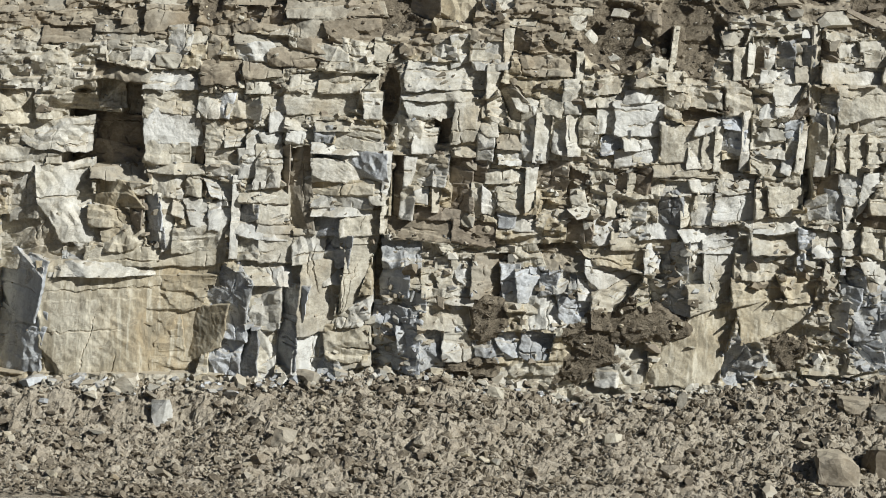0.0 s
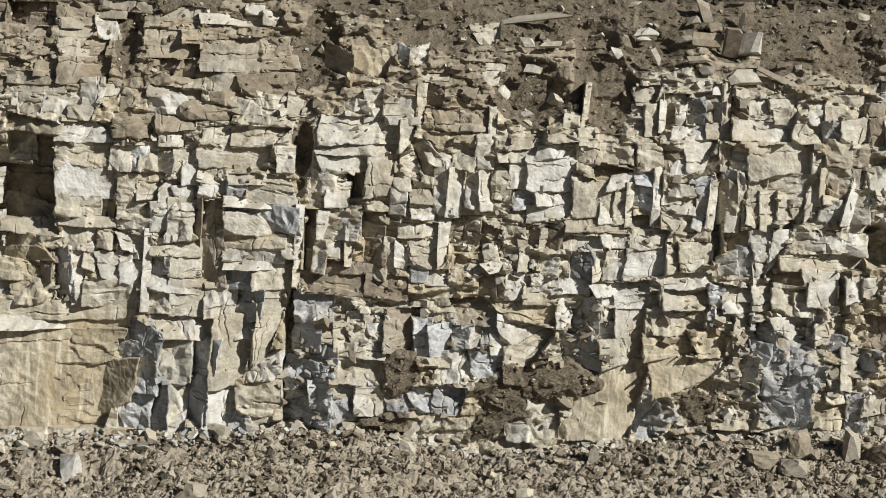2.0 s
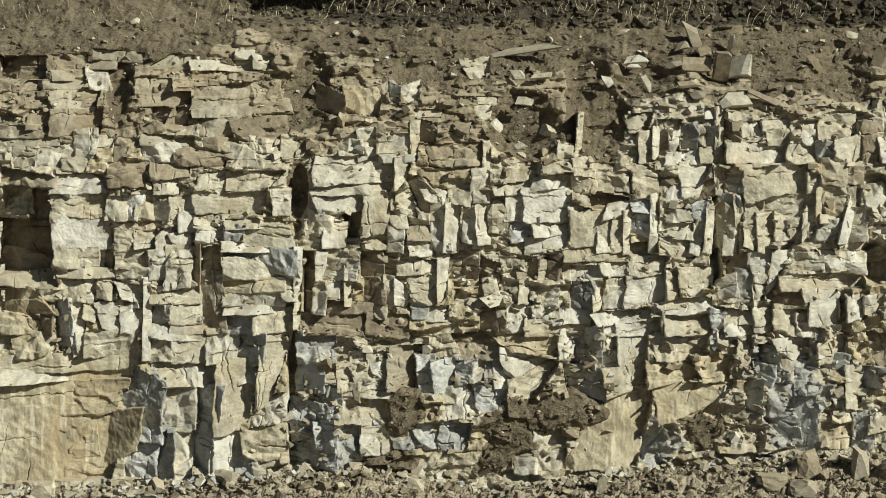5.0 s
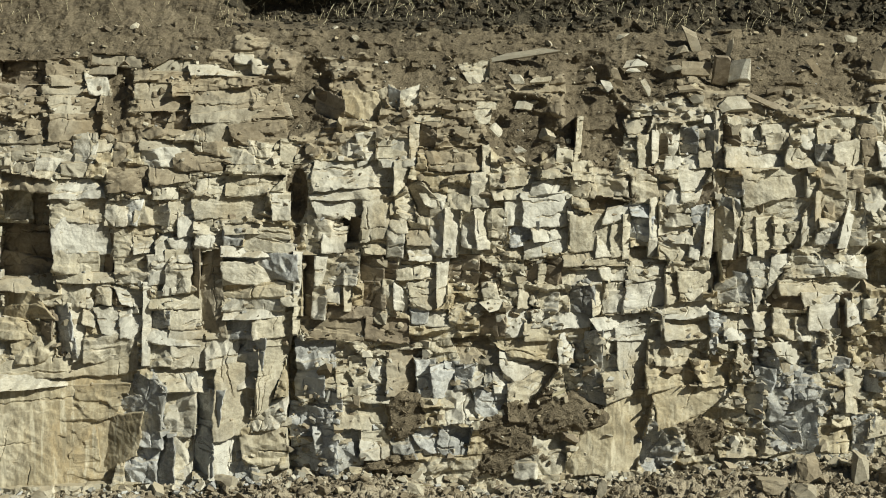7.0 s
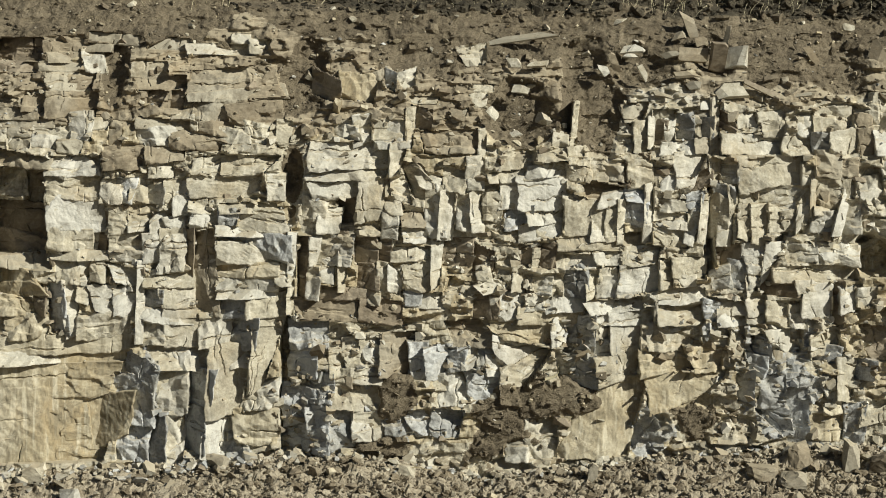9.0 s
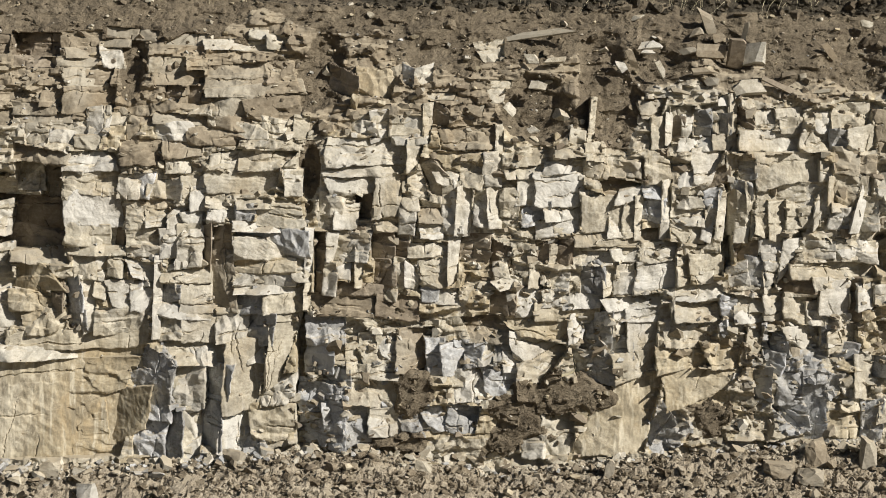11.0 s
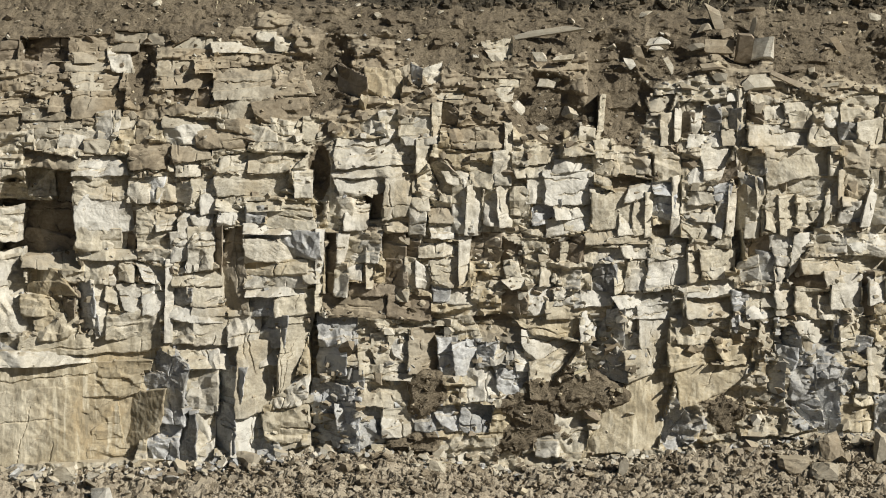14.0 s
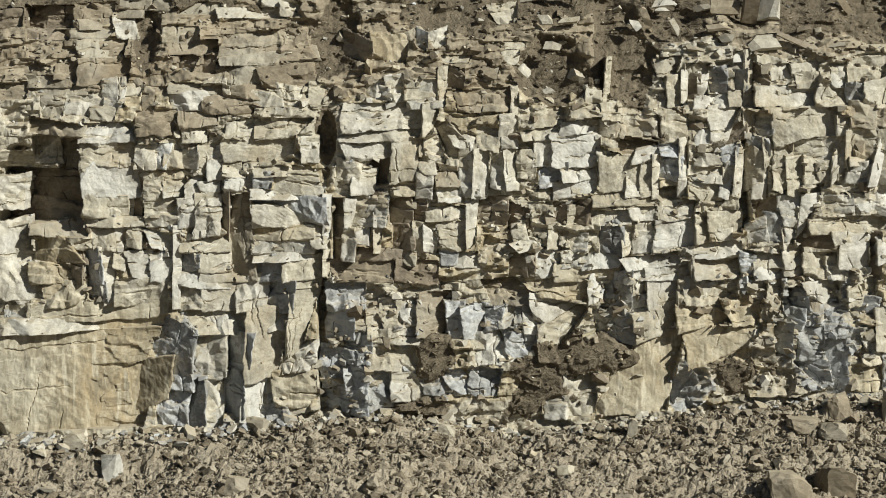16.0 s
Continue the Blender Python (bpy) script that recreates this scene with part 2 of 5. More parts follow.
def stone(x, y, z, w, h, yaw, pitch, tone, lean=-0.06, taper=0.0, top=0.0, foot=0.0):
    """One block of the face: centre of its front, width, height, the way it faces, its rock, and how its outline
    leans, narrows downwards, and rises to the right along its top and its foot."""
    # the cut swings towards the light on its right-hand part
    yaw += 7 * min(1, max(0, (x - 1.5) / 2)) if yaw > -20 else 0
    ty, tp = math.tan(radians(yaw)), math.tan(radians(pitch))
    proud = float(profile(z)) - y
    if proud > 0:
        y = float(profile(z)) - 0.06 - 0.42 * (proud - 0.06)
    set_back = 0.24 * (abs(ty) * w + abs(tp) * h)
    BLOCKS.append((x, y + set_back, z, w, h, ty, tp, tone, lean, taper, top, foot))


# upper slope
stone(-5.11, 0.90, 6.41, 0.50, 0.20, 12, 10, "e", 0.01, -0.00, 0.05, 0.08)
stone(-5.07, 0.82, 6.24, 0.44, 0.12, 8, 30, "e", -0.15, 0.04, 0.05, 0.03)
stone(-5.13, 0.75, 6.11, 0.50, 0.10, 8, 35, "e", 0.41, 0.08, -0.08, 0.00)
stone(-4.43, 0.97, 6.50, 0.66, 0.11, 5, 35, "e", 0.24, 0.04, -0.05, -0.12)
stone(-4.67, 0.89, 6.37, 0.38, 0.08, 5, 40, "e", 0.01, -0.00, 0.00, 0.04)
stone(-4.69, 0.79, 6.19, 0.24, 0.29, 14, 25, "s", -0.28, -0.03, 0.06, -0.16)
stone(-3.90, 0.67, 6.06, 0.47, 0.22, 8, 8, "p", -0.11, -0.03, 0.00, 0.08)
stone(-3.73, 0.64, 5.91, 0.63, 0.14, 6, 30, "e", -0.12, 0.03, 0.10, 0.05)
stone(-2.78, 0.67, 5.99, 1.12, 0.25, 6, 32, "e", -0.07, -0.02, 0.10, 0.11)
stone(-3.62, 0.93, 6.44, 0.42, 0.13, 8, 25, "e", 0.87, -0.27, -0.05, 0.00)
stone(-2.98, 0.89, 6.37, 0.88, 0.11, 8, 36, "s", -0.35, -0.00, 0.00, 0.00)
stone(-2.71, 0.96, 6.52, 0.22, 0.10, 12, 25, "s", 0.01, 0.00, 0.07, -0.04)
stone(-2.46, 0.91, 6.42, 0.21, 0.16, 10, 20, "s", 0.24, 0.19, -0.18, -0.15)
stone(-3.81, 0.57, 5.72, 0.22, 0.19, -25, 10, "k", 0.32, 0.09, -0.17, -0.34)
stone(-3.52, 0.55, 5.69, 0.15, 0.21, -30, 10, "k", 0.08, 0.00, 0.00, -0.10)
stone(-2.72, 0.56, 5.77, 1.20, 0.13, 5, 32, "e", -0.44, -0.02, 0.13, 0.06)
stone(-3.03, 0.46, 5.55, 0.47, 0.27, 8, 20, "e", 0.08, 0.12, 0.00, 0.00)
stone(-2.45, 0.45, 5.52, 0.68, 0.26, 5, 25, "e", -0.29, -0.00, 0.11, 0.07)
# the next two are darkened by tone for the shadow at this end
stone(-5.71, 0.76, 6.10, 0.55, 0.11, 5, 26, "k", 0.19, 0.03, -0.07, 0.00)
stone(-5.72, 0.95, 6.34, 0.62, 0.28, -20, 22, "k", 0.01, -0.00, 0.00, 0.00)
stone(-4.97, 0.64, 5.90, 0.59, 0.28, 10, 25, "e", -0.06, 0.03, 0.06, 0.06)
stone(-5.40, 0.47, 5.61, 0.32, 0.19, 10, 20, "e", 0.12, 0.06, 0.12, 0.00)
stone(-4.92, 0.47, 5.60, 0.64, 0.32, 8, 22, "e", 0.01, 0.06, 0.00, 0.00)
stone(-5.67, 0.43, 5.47, 0.53, 0.13, 5, 30, "e", 0.01, -0.00, 0.00, 0.00)
stone(-5.55, 0.38, 5.35, 0.76, 0.10, 5, 35, "e", 0.01, 0.00, 0.05, 0.03)
stone(-4.79, 0.32, 5.31, 0.28, 0.34, 8, 10, "s", 0.01, 0.00, 0.13, 0.00)
stone(-5.18, 0.30, 5.18, 0.47, 0.27, 10, 10, "s", 0.08, 0.04, 0.05, 0.00)
stone(-5.60, 0.32, 5.15, 0.28, 0.25, -10, 5, "e", -0.06, 0.07, 0.05, 0.00)
stone(-4.55, 0.38, 5.36, 0.25, 0.13, 8, 20, "s", 0.16, 0.08, 0.00, 0.00)
stone(-4.32, 0.34, 5.22, 0.14, 0.30, -20, 5, "e", 0.04, 0.05, -0.28, 0.00)
stone(-3.78, 0.30, 5.20, 0.45, 0.23, 6, 6, "s", -0.07, 0.04, 0.05, 0.00)
stone(-3.68, 0.39, 5.36, 0.64, 0.11, 5, 30, "e", 0.01, -0.00, -0.08, -0.04)
stone(-2.99, 0.37, 5.31, 0.43, 0.15, 8, 25, "e", 0.14, 0.04, 0.00, -0.09)
stone(-2.73, 0.32, 5.22, 0.41, 0.17, 6, 20, "s", 0.01, -0.00, -0.18, 0.00)
stone(-2.44, 0.33, 5.26, 0.28, 0.24, 10, 15, "s", 0.01, 0.13, -0.27, 0.00)
stone(-2.08, 0.34, 5.29, 0.17, 0.26, 18, 15, "s", 0.11, 0.07, 0.00, -0.22)
stone(-3.24, 0.30, 5.14, 0.62, 0.22, 6, 20, "e", -0.08, 0.03, 0.06, 0.00)
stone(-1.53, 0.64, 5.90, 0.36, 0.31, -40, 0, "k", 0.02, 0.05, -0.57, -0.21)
stone(-1.10, 0.58, 5.89, 0.47, 0.34, 12, 6, "t", 0.04, 0.09, 0.00, -0.24)
stone(-1.24, 0.36, 5.33, 0.30, 0.21, -10, 5, "s", 0.00, -0.00, -0.37, -0.08)
stone(-1.02, 0.33, 5.35, 0.20, 0.32, 22, 4, "p", -0.07, 0.11, 0.18, 0.00)
stone(-0.61, 0.33, 5.27, 0.47, 0.34, 8, 12, "s", 0.06, 0.04, 0.08, 0.00)
stone(-0.39, 0.33, 5.35, 0.08, 0.48, 36, 4, "p", 0.05, 0.18, 0.00, 0.00)
stone(-0.23, 0.44, 5.48, 0.23, 0.26, -32, 4, "k", 0.04, 0.11, -0.65, 0.16)
stone(-0.44, 0.64, 6.01, 0.22, 0.21, 15, 15, "p", -0.24, 0.23, 0.45, 0.28)
stone(0.45, 0.85, 6.34, 0.33, 0.25, 12, 12, "s", -0.27, 0.21, 0.35, -0.07)
stone(0.53, 0.53, 5.74, 0.17, 0.16, 15, 15, "s", -0.05, 0.17, 0.22, 0.13)
stone(0.26, 0.44, 5.52, 0.17, 0.11, 8, 20, "s", -0.07, 0.26, 0.43, 0.22)
stone(0.59, 0.63, 5.90, 0.23, 0.06, 5, 40, "s", -0.13, 0.03, 0.00, 0.00)
stone(-0.20, 0.53, 5.73, 0.33, 0.07, 5, 40, "s", 0.00, 0.11, -0.02, 0.00)
stone(-0.84, 0.72, 6.05, 0.17, 0.10, 6, 20, "e", -0.38, 0.00, 0.45, 0.09)
stone(-0.66, 0.68, 5.99, 0.12, 0.22, -20, 5, "g", 0.05, 0.10, -0.64, -0.32)
stone(-0.04, 0.31, 5.17, 0.32, 0.26, -5, 15, "e", 0.00, 0.12, 0.19, 0.00)
stone(0.36, 0.30, 5.19, 0.40, 0.28, 6, 18, "e", -0.00, -0.00, 0.09, 0.00)
stone(0.57, 0.28, 5.19, 0.07, 0.32, 34, 4, "p", 0.01, -0.05, 0.00, 0.00)
stone(1.62, 0.32, 5.22, 0.19, 0.15, 10, 10, "s", 0.07, -0.06, -0.20, 0.00)
stone(1.82, 0.26, 5.08, 0.19, 0.10, 15, 10, "s", -0.12, -0.06, 0.08, 0.00)
stone(2.71, 0.32, 5.29, 0.21, 0.37, 20, 4, "s", 0.04, 0.09, 0.18, 0.00)
stone(2.84, 0.31, 5.34, 0.07, 0.39, 36, 4, "p", 0.09, 0.11, 0.00, 0.00)
stone(2.61, 0.48, 5.60, 0.28, 0.23, 8, 20, "e", 0.07, 0.20, 0.27, -0.05)
stone(3.01, 0.45, 5.56, 0.26, 0.13, 8, 20, "s", 0.14, 0.07, 0.14, -0.14)
stone(2.95, 0.38, 5.34, 0.15, 0.30, -30, 4, "k", 0.06, 0.13, -0.10, -0.10)
stone(3.08, 0.36, 5.36, 0.11, 0.29, 25, 6, "s", 0.06, 0.17, 0.14, 0.00)
stone(3.29, 0.41, 5.42, 0.20, 0.31, -28, 0, "g", -0.01, -0.00, 0.07, -0.19)
stone(3.59, 0.41, 5.42, 0.13, 0.24, -28, 0, "g", -0.01, -0.00, 0.18, -0.18)
stone(3.69, 0.36, 5.47, 0.09, 0.58, 34, 3, "p", 0.04, 0.12, 0.00, 0.00)
stone(3.61, 0.51, 5.73, 0.18, 0.12, 10, 25, "s", -0.01, -0.00, 0.12, 0.00)
stone(3.86, 0.43, 5.47, 0.21, 0.20, -35, 0, "k", 0.18, 0.19, -1.10, -0.29)
stone(4.13, 0.42, 5.52, 0.26, 0.17, 10, 8, "s", -0.01, -0.00, 0.24, 0.09)
stone(4.45, 0.43, 5.56, 0.34, 0.15, 8, 8, "s", 0.11, 0.06, 0.16, 0.00)
stone(4.47, 0.36, 5.41, 0.29, 0.19, 6, 6, "s", 0.03, 0.10, 0.05, 0.00)
stone(4.89, 0.39, 5.45, 0.17, 0.26, 20, 6, "s", -0.01, -0.00, 0.09, 0.00)
stone(5.29, 0.44, 5.56, 0.51, 0.28, 8, 8, "s", -0.01, -0.00, 0.07, 0.07)
stone(5.41, 0.28, 5.25, 0.36, 0.30, 12, 4, "p", 0.01, -0.02, 0.31, 0.00)
stone(5.12, 0.32, 5.23, 0.23, 0.25, -15, 0, "g", -0.01, -0.00, 0.07, 0.00)
stone(4.80, 0.31, 5.20, 0.39, 0.23, 6, 12, "s", -0.01, -0.00, 0.06, 0.00)
stone(4.21, 0.29, 5.20, 0.79, 0.24, 8, 12, "p", -0.01, -0.00, -0.03, -0.03)
stone(3.63, 0.31, 5.17, 0.38, 0.19, 6, 15, "e", -0.01, -0.00, 0.00, -0.06)
stone(3.21, 0.30, 5.14, 0.45, 0.15, 8, 25, "s", -0.01, -0.00, 0.05, 0.00)
stone(5.71, 0.39, 5.36, 0.18, 0.52, -5, 10, "e", -0.05, 0.10, 0.20, 0.00)
stone(6.00, 0.49, 5.65, 0.39, 0.49, 8, 10, "s", -0.01, -0.00, 0.10, 0.00)
stone(6.09, 0.33, 5.24, 0.47, 0.28, 8, 10, "s", -0.02, -0.00, 0.00, 0.00)
stone(-6.51, 0.89, 6.31, 0.84, 0.23, -6, 22, "k", 0.02, -0.00, 0.05, 0.05)
stone(-6.83, 0.55, 5.74, 0.84, 0.19, 6, 30, "e", 0.02, -0.00, 0.09, 0.09)
stone(-6.28, 0.38, 5.34, 0.64, 0.19, 6, 25, "e", 0.02, -0.00, 0.06, 0.06)
stone(1.813, 0.263, 5.415, 0.053, 0.616, 41, -1, "s", 0.08, -0.00, 0.00, -0.00)
# upper and middle courses
stone(-5.71, 0.46, 4.57, 0.32, 0.36, -15, 8, "s", -0.04, -0.06, 0.12, 0.00)
stone(-5.40, 0.57, 4.51, 0.27, 0.44, -20, 5, "e", -0.06, 0.03, 0.28, -0.14)
# floor of the left recess: its shadow is deepened with the dark tone
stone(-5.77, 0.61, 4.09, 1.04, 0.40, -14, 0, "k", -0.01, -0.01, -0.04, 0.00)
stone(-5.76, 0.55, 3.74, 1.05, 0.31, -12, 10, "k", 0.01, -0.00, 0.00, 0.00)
stone(-5.55, 0.26, 4.85, 0.70, 0.17, 0, 30, "e", 0.08, 0.02, -0.21, -0.16)
stone(-4.86, 0.20, 4.79, 0.65, 0.23, 10, 25, "s", -0.02, -0.01, 0.02, 0.00)
stone(-4.84, 0.13, 4.52, 0.68, 0.29, 12, 10, "s", 0.04, 0.02, 0.02, -0.11)
stone(-4.82, 0.08, 4.17, 0.68, 0.44, 16, 8, "p", -0.04, -0.00, -0.08, -0.03)
stone(-4.86, 0.12, 3.80, 0.60, 0.29, 8, -5, "s", 0.04, 0.01, 0.00, -0.10)
stone(-4.79, 0.08, 3.61, 0.73, 0.12, 5, 40, "s", 0.01, -0.00, -0.08, 0.00)
stone(-4.35, 0.17, 4.47, 0.27, 0.29, 10, 12, "s", 0.10, 0.04, 0.14, 0.08)
stone(-4.15, 0.17, 4.48, 0.22, 0.28, -20, 5, "g", 0.08, 0.19, 0.17, -0.20)
stone(-3.99, 0.17, 4.50, 0.20, 0.34, 20, 8, "s", -0.08, -0.15, 0.00, 0.00)
stone(-3.78, 0.16, 4.44, 0.25, 0.23, -28, 4, "s", -0.02, 0.15, 0.24, -0.06)
stone(-3.58, 0.16, 4.40, 0.09, 0.37, 32, 3, "s", -0.03, 0.00, 0.00, -0.59)
stone(-3.41, 0.16, 4.38, 0.20, 0.39, 14, 6, "p", 0.01, 0.11, 0.11, 0.04)
stone(-2.84, 0.18, 4.55, 0.88, 0.29, 12, 5, "p", 0.02, 0.05, -0.03, 0.00)
stone(-3.18, 0.15, 4.30, 0.22, 0.19, 15, 15, "s", -0.13, -0.09, -0.17, -0.17)
stone(-3.09, 0.13, 4.10, 0.38, 0.17, 18, 10, "p", 0.01, -0.02, 0.20, 0.00)
stone(-4.27, 0.13, 4.09, 0.24, 0.34, 0, 10, "s", 0.05, -0.00, 0.00, 0.00)
stone(-3.96, 0.12, 4.05, 0.28, 0.19, 18, 15, "s", -0.09, 0.07, 0.05, 0.08)
stone(-3.70, 0.13, 4.06, 0.22, 0.21, 25, 10, "s", -0.26, -0.15, 0.84, 0.34)
stone(-3.50, 0.13, 4.07, 0.23, 0.12, 20, 20, "p", -0.05, 0.13, 0.16, -0.06)
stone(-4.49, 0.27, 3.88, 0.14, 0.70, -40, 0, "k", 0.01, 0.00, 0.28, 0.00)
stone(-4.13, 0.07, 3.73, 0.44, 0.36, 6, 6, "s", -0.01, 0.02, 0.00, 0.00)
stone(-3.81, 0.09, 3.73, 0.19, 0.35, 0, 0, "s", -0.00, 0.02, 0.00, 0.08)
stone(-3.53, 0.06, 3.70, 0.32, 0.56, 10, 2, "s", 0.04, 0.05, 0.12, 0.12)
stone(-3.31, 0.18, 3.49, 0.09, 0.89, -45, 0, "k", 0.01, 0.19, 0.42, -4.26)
stone(-3.10, 0.13, 3.40, 0.31, 1.08, -30, 5, "e", -0.05, -0.16, 0.36, 0.00)
stone(-5.53, 0.14, 3.51, 0.73, 0.17, 10, 40, "e", -0.10, -0.02, 0.12, -0.08)
stone(-5.58, 0.10, 3.24, 0.53, 0.33, -22, -5, "t", -0.33, -0.29, -0.03, 0.14)
stone(-5.65, 0.05, 2.92, 0.49, 0.25, 8, 10, "t", -0.14, -0.08, -0.08, 0.00)
stone(-5.28, 0.05, 3.00, 0.14, 0.40, -30, 8, "k", -0.01, 0.05, -0.26, 0.00)
stone(-5.05, 0.03, 3.01, 0.21, 0.41, -38, 0, "g", -0.07, -0.05, 0.00, 0.00)
stone(-4.86, 0.00, 2.88, 0.15, 0.70, 34, 2, "p", -0.01, 0.26, -0.24, 0.39)
stone(-5.01, 0.01, 2.69, 0.23, 0.23, -38, 0, "g", -0.16, 0.05, -0.07, -0.13)
stone(-4.91, 0.07, 3.39, 0.29, 0.28, 12, 15, "s", -0.01, 0.03, 0.13, 0.00)
stone(-4.71, 0.07, 3.38, 0.11, 0.34, 25, 8, "s", 0.02, 0.17, 0.00, 0.00)
stone(-4.51, 0.07, 3.40, 0.17, 0.24, 5, 5, "s", 0.01, 0.00, 0.09, -0.13)
stone(-4.17, 0.07, 3.35, 0.31, 0.20, 10, 25, "s", -0.24, 0.20, -0.29, -0.24)
stone(-4.69, 0.05, 3.12, 0.16, 0.26, 15, 8, "s", 0.18, 0.20, 0.48, -0.48)
stone(-4.44, 0.03, 3.03, 0.28, 0.33, 14, 8, "p", -0.21, 0.20, 0.13, -0.05)
stone(-4.16, 0.04, 2.99, 0.26, 0.36, 18, 8, "s", 0.03, 0.12, 0.21, -0.06)
stone(-3.94, 0.02, 3.01, 0.07, 1.02, 32, 0, "s", 0.02, -0.00, 0.00, 0.00)
stone(-3.57, 0.06, 3.28, 0.64, 0.16, 10, 30, "s", -0.06, -0.01, 0.23, 0.04)
stone(-3.78, 0.09, 3.04, 0.24, 0.23, -30, 0, "g", 0.09, 0.08, -0.15, -0.15)
stone(-3.45, 0.05, 3.11, 0.42, 0.32, 14, 10, "p", -0.07, 0.03, 0.09, 0.07)
stone(-3.58, 0.04, 2.83, 0.68, 0.18, 5, 30, "s", 0.09, 0.02, 0.03, -0.06)
stone(-4.42, 0.02, 2.67, 0.66, 0.34, 10, 8, "s", 0.01, 0.02, 0.07, 0.00)
stone(-5.53, 0.03, 2.64, 0.71, 0.33, 4, 4, "t", 0.01, -0.00, 0.00, 0.03)
stone(-4.99, 0.04, 2.42, 1.81, 0.22, 4, 4, "t", 0.01, -0.00, 0.03, 0.03)
stone(-3.77, 0.03, 2.63, 0.30, 0.35, -5, 10, "s", 0.06, 0.06, 0.00, 0.07)
stone(-3.37, 0.01, 2.65, 0.44, 0.45, 10, 6, "p", -0.02, 0.03, 0.00, 0.00)
stone(-2.95, 0.03, 2.64, 0.39, 0.43, 12, 10, "s", 0.09, 0.10, 0.10, 0.00)
stone(-2.16, 0.17, 4.55, 0.21, 0.34, 20, 5, "s", 0.01, 0.07, 0.07, -0.07)
stone(-2.52, 0.15, 4.26, 0.73, 0.11, 8, 40, "s", -0.23, -0.02, 0.05, 0.00)
stone(-2.79, 0.13, 4.12, 0.23, 0.24, -15, 5, "g", 0.11, 0.11, 0.16, 0.00)
stone(-2.33, 0.13, 4.10, 0.57, 0.27, -6, 4, "p", -0.06, -0.14, -0.03, 0.00)
stone(-2.45, 0.12, 3.95, 0.94, 0.10, 5, 40, "s", 0.01, -0.00, -0.03, -0.02)
stone(-2.43, 0.13, 3.79, 0.96, 0.26, -12, -4, "g", -0.07, 0.02, 0.00, -0.24)
stone(-2.61, 0.05, 3.67, 0.62, 0.26, 8, 4, "p", -0.79, -0.33, -0.06, 0.00)
stone(-2.53, 0.08, 3.44, 0.79, 0.19, -4, -2, "t", 0.01, -0.00, 0.00, -0.02)
stone(-2.02, 0.07, 3.39, 0.22, 0.28, 20, 8, "s", -0.02, 0.03, 0.17, 0.00)
stone(-2.53, 0.06, 3.25, 0.79, 0.14, 6, 16, "s", 0.01, -0.00, 0.00, 0.02)
stone(-2.44, 0.06, 3.14, 0.89, 0.11, 8, 42, "s", 0.07, 0.01, 0.04, 0.04)
stone(-2.71, 0.08, 2.95, 0.36, 0.30, -25, 0, "g", 0.07, 0.05, -0.08, 0.00)
stone(-2.25, 0.04, 2.98, 0.53, 0.28, 12, 8, "s", 0.01, -0.00, 0.10, 0.14)
stone(-1.94, 0.03, 3.40, 0.07, 1.05, 36, 2, "p", 0.03, 0.10, 0.00, 0.00)
stone(-1.67, 0.12, 4.16, 0.28, 0.45, -6, 8, "s", 0.18, 0.15, -0.48, -0.05)
stone(-1.44, 0.11, 4.12, 0.28, 0.32, 24, 8, "p", 0.06, -0.01, -0.13, 0.00)
stone(-1.22, 0.16, 4.57, 0.91, 0.25, 10, 10, "p", -0.19, 0.09, 0.02, 0.13)
stone(-1.17, 0.20, 4.77, 0.97, 0.21, 8, 28, "s", 0.54, 0.02, 0.08, 0.02)
stone(-0.90, 0.12, 4.40, 0.32, 0.54, 12, 4, "p", 0.04, -0.06, 0.00, 0.12)
stone(-1.20, 0.31, 4.28, 0.23, 0.37, -40, 0, "k", -0.03, 0.11, 0.10, 0.00)
stone(-1.11, 0.23, 4.98, 1.15, 0.33, 8, 16, "s", 0.04, 0.01, 0.03, 0.05)
stone(-0.56, 0.21, 4.95, 0.15, 0.39, 35, 5, "p", 0.16, 0.32, 0.24, 0.24)
stone(-0.24, 0.24, 4.65, 0.31, 0.44, -25, -10, "e", -0.58, -0.16, -0.30, 0.10)
stone(-0.11, 0.18, 4.63, 0.28, 0.16, 14, 20, "p", -0.12, 0.20, 0.00, -0.08)
stone(-0.51, 0.13, 4.52, 0.21, 0.28, 28, 20, "p", -0.20, -0.09, 0.18, -0.36)
stone(-0.60, 0.15, 4.33, 0.20, 0.21, -10, 10, "s", -0.13, -0.06, 0.26, 0.08)
stone(-0.64, 0.07, 4.06, 0.19, 0.35, -14, 3, "s", 0.02, 0.04, 0.08, 0.00)
stone(-0.32, 0.13, 4.14, 0.29, 0.16, 5, 30, "e", -0.07, 0.09, 0.10, -0.08)
stone(-0.31, 0.09, 3.97, 0.29, 0.21, 12, 3, "p", -0.07, 0.05, 0.00, 0.00)
stone(-0.04, 0.15, 4.27, 0.24, 0.66, -12, 4, "s", -0.07, -0.11, 0.00, -0.16)
stone(0.11, 0.10, 4.22, 0.17, 0.58, 36, 3, "p", 0.06, -0.02, 0.22, 0.00)
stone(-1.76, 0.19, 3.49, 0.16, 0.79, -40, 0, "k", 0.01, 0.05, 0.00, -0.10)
stone(-1.64, 0.09, 3.71, 0.10, 0.35, 34, 3, "s", 0.13, 0.31, 0.00, 0.00)
stone(-1.38, 0.09, 3.71, 0.44, 0.37, -14, 2, "s", 0.07, 0.02, 0.00, -0.05)
stone(-1.22, 0.06, 3.63, 0.15, 0.21, 25, 6, "p", 0.18, 0.10, -0.50, -0.15)
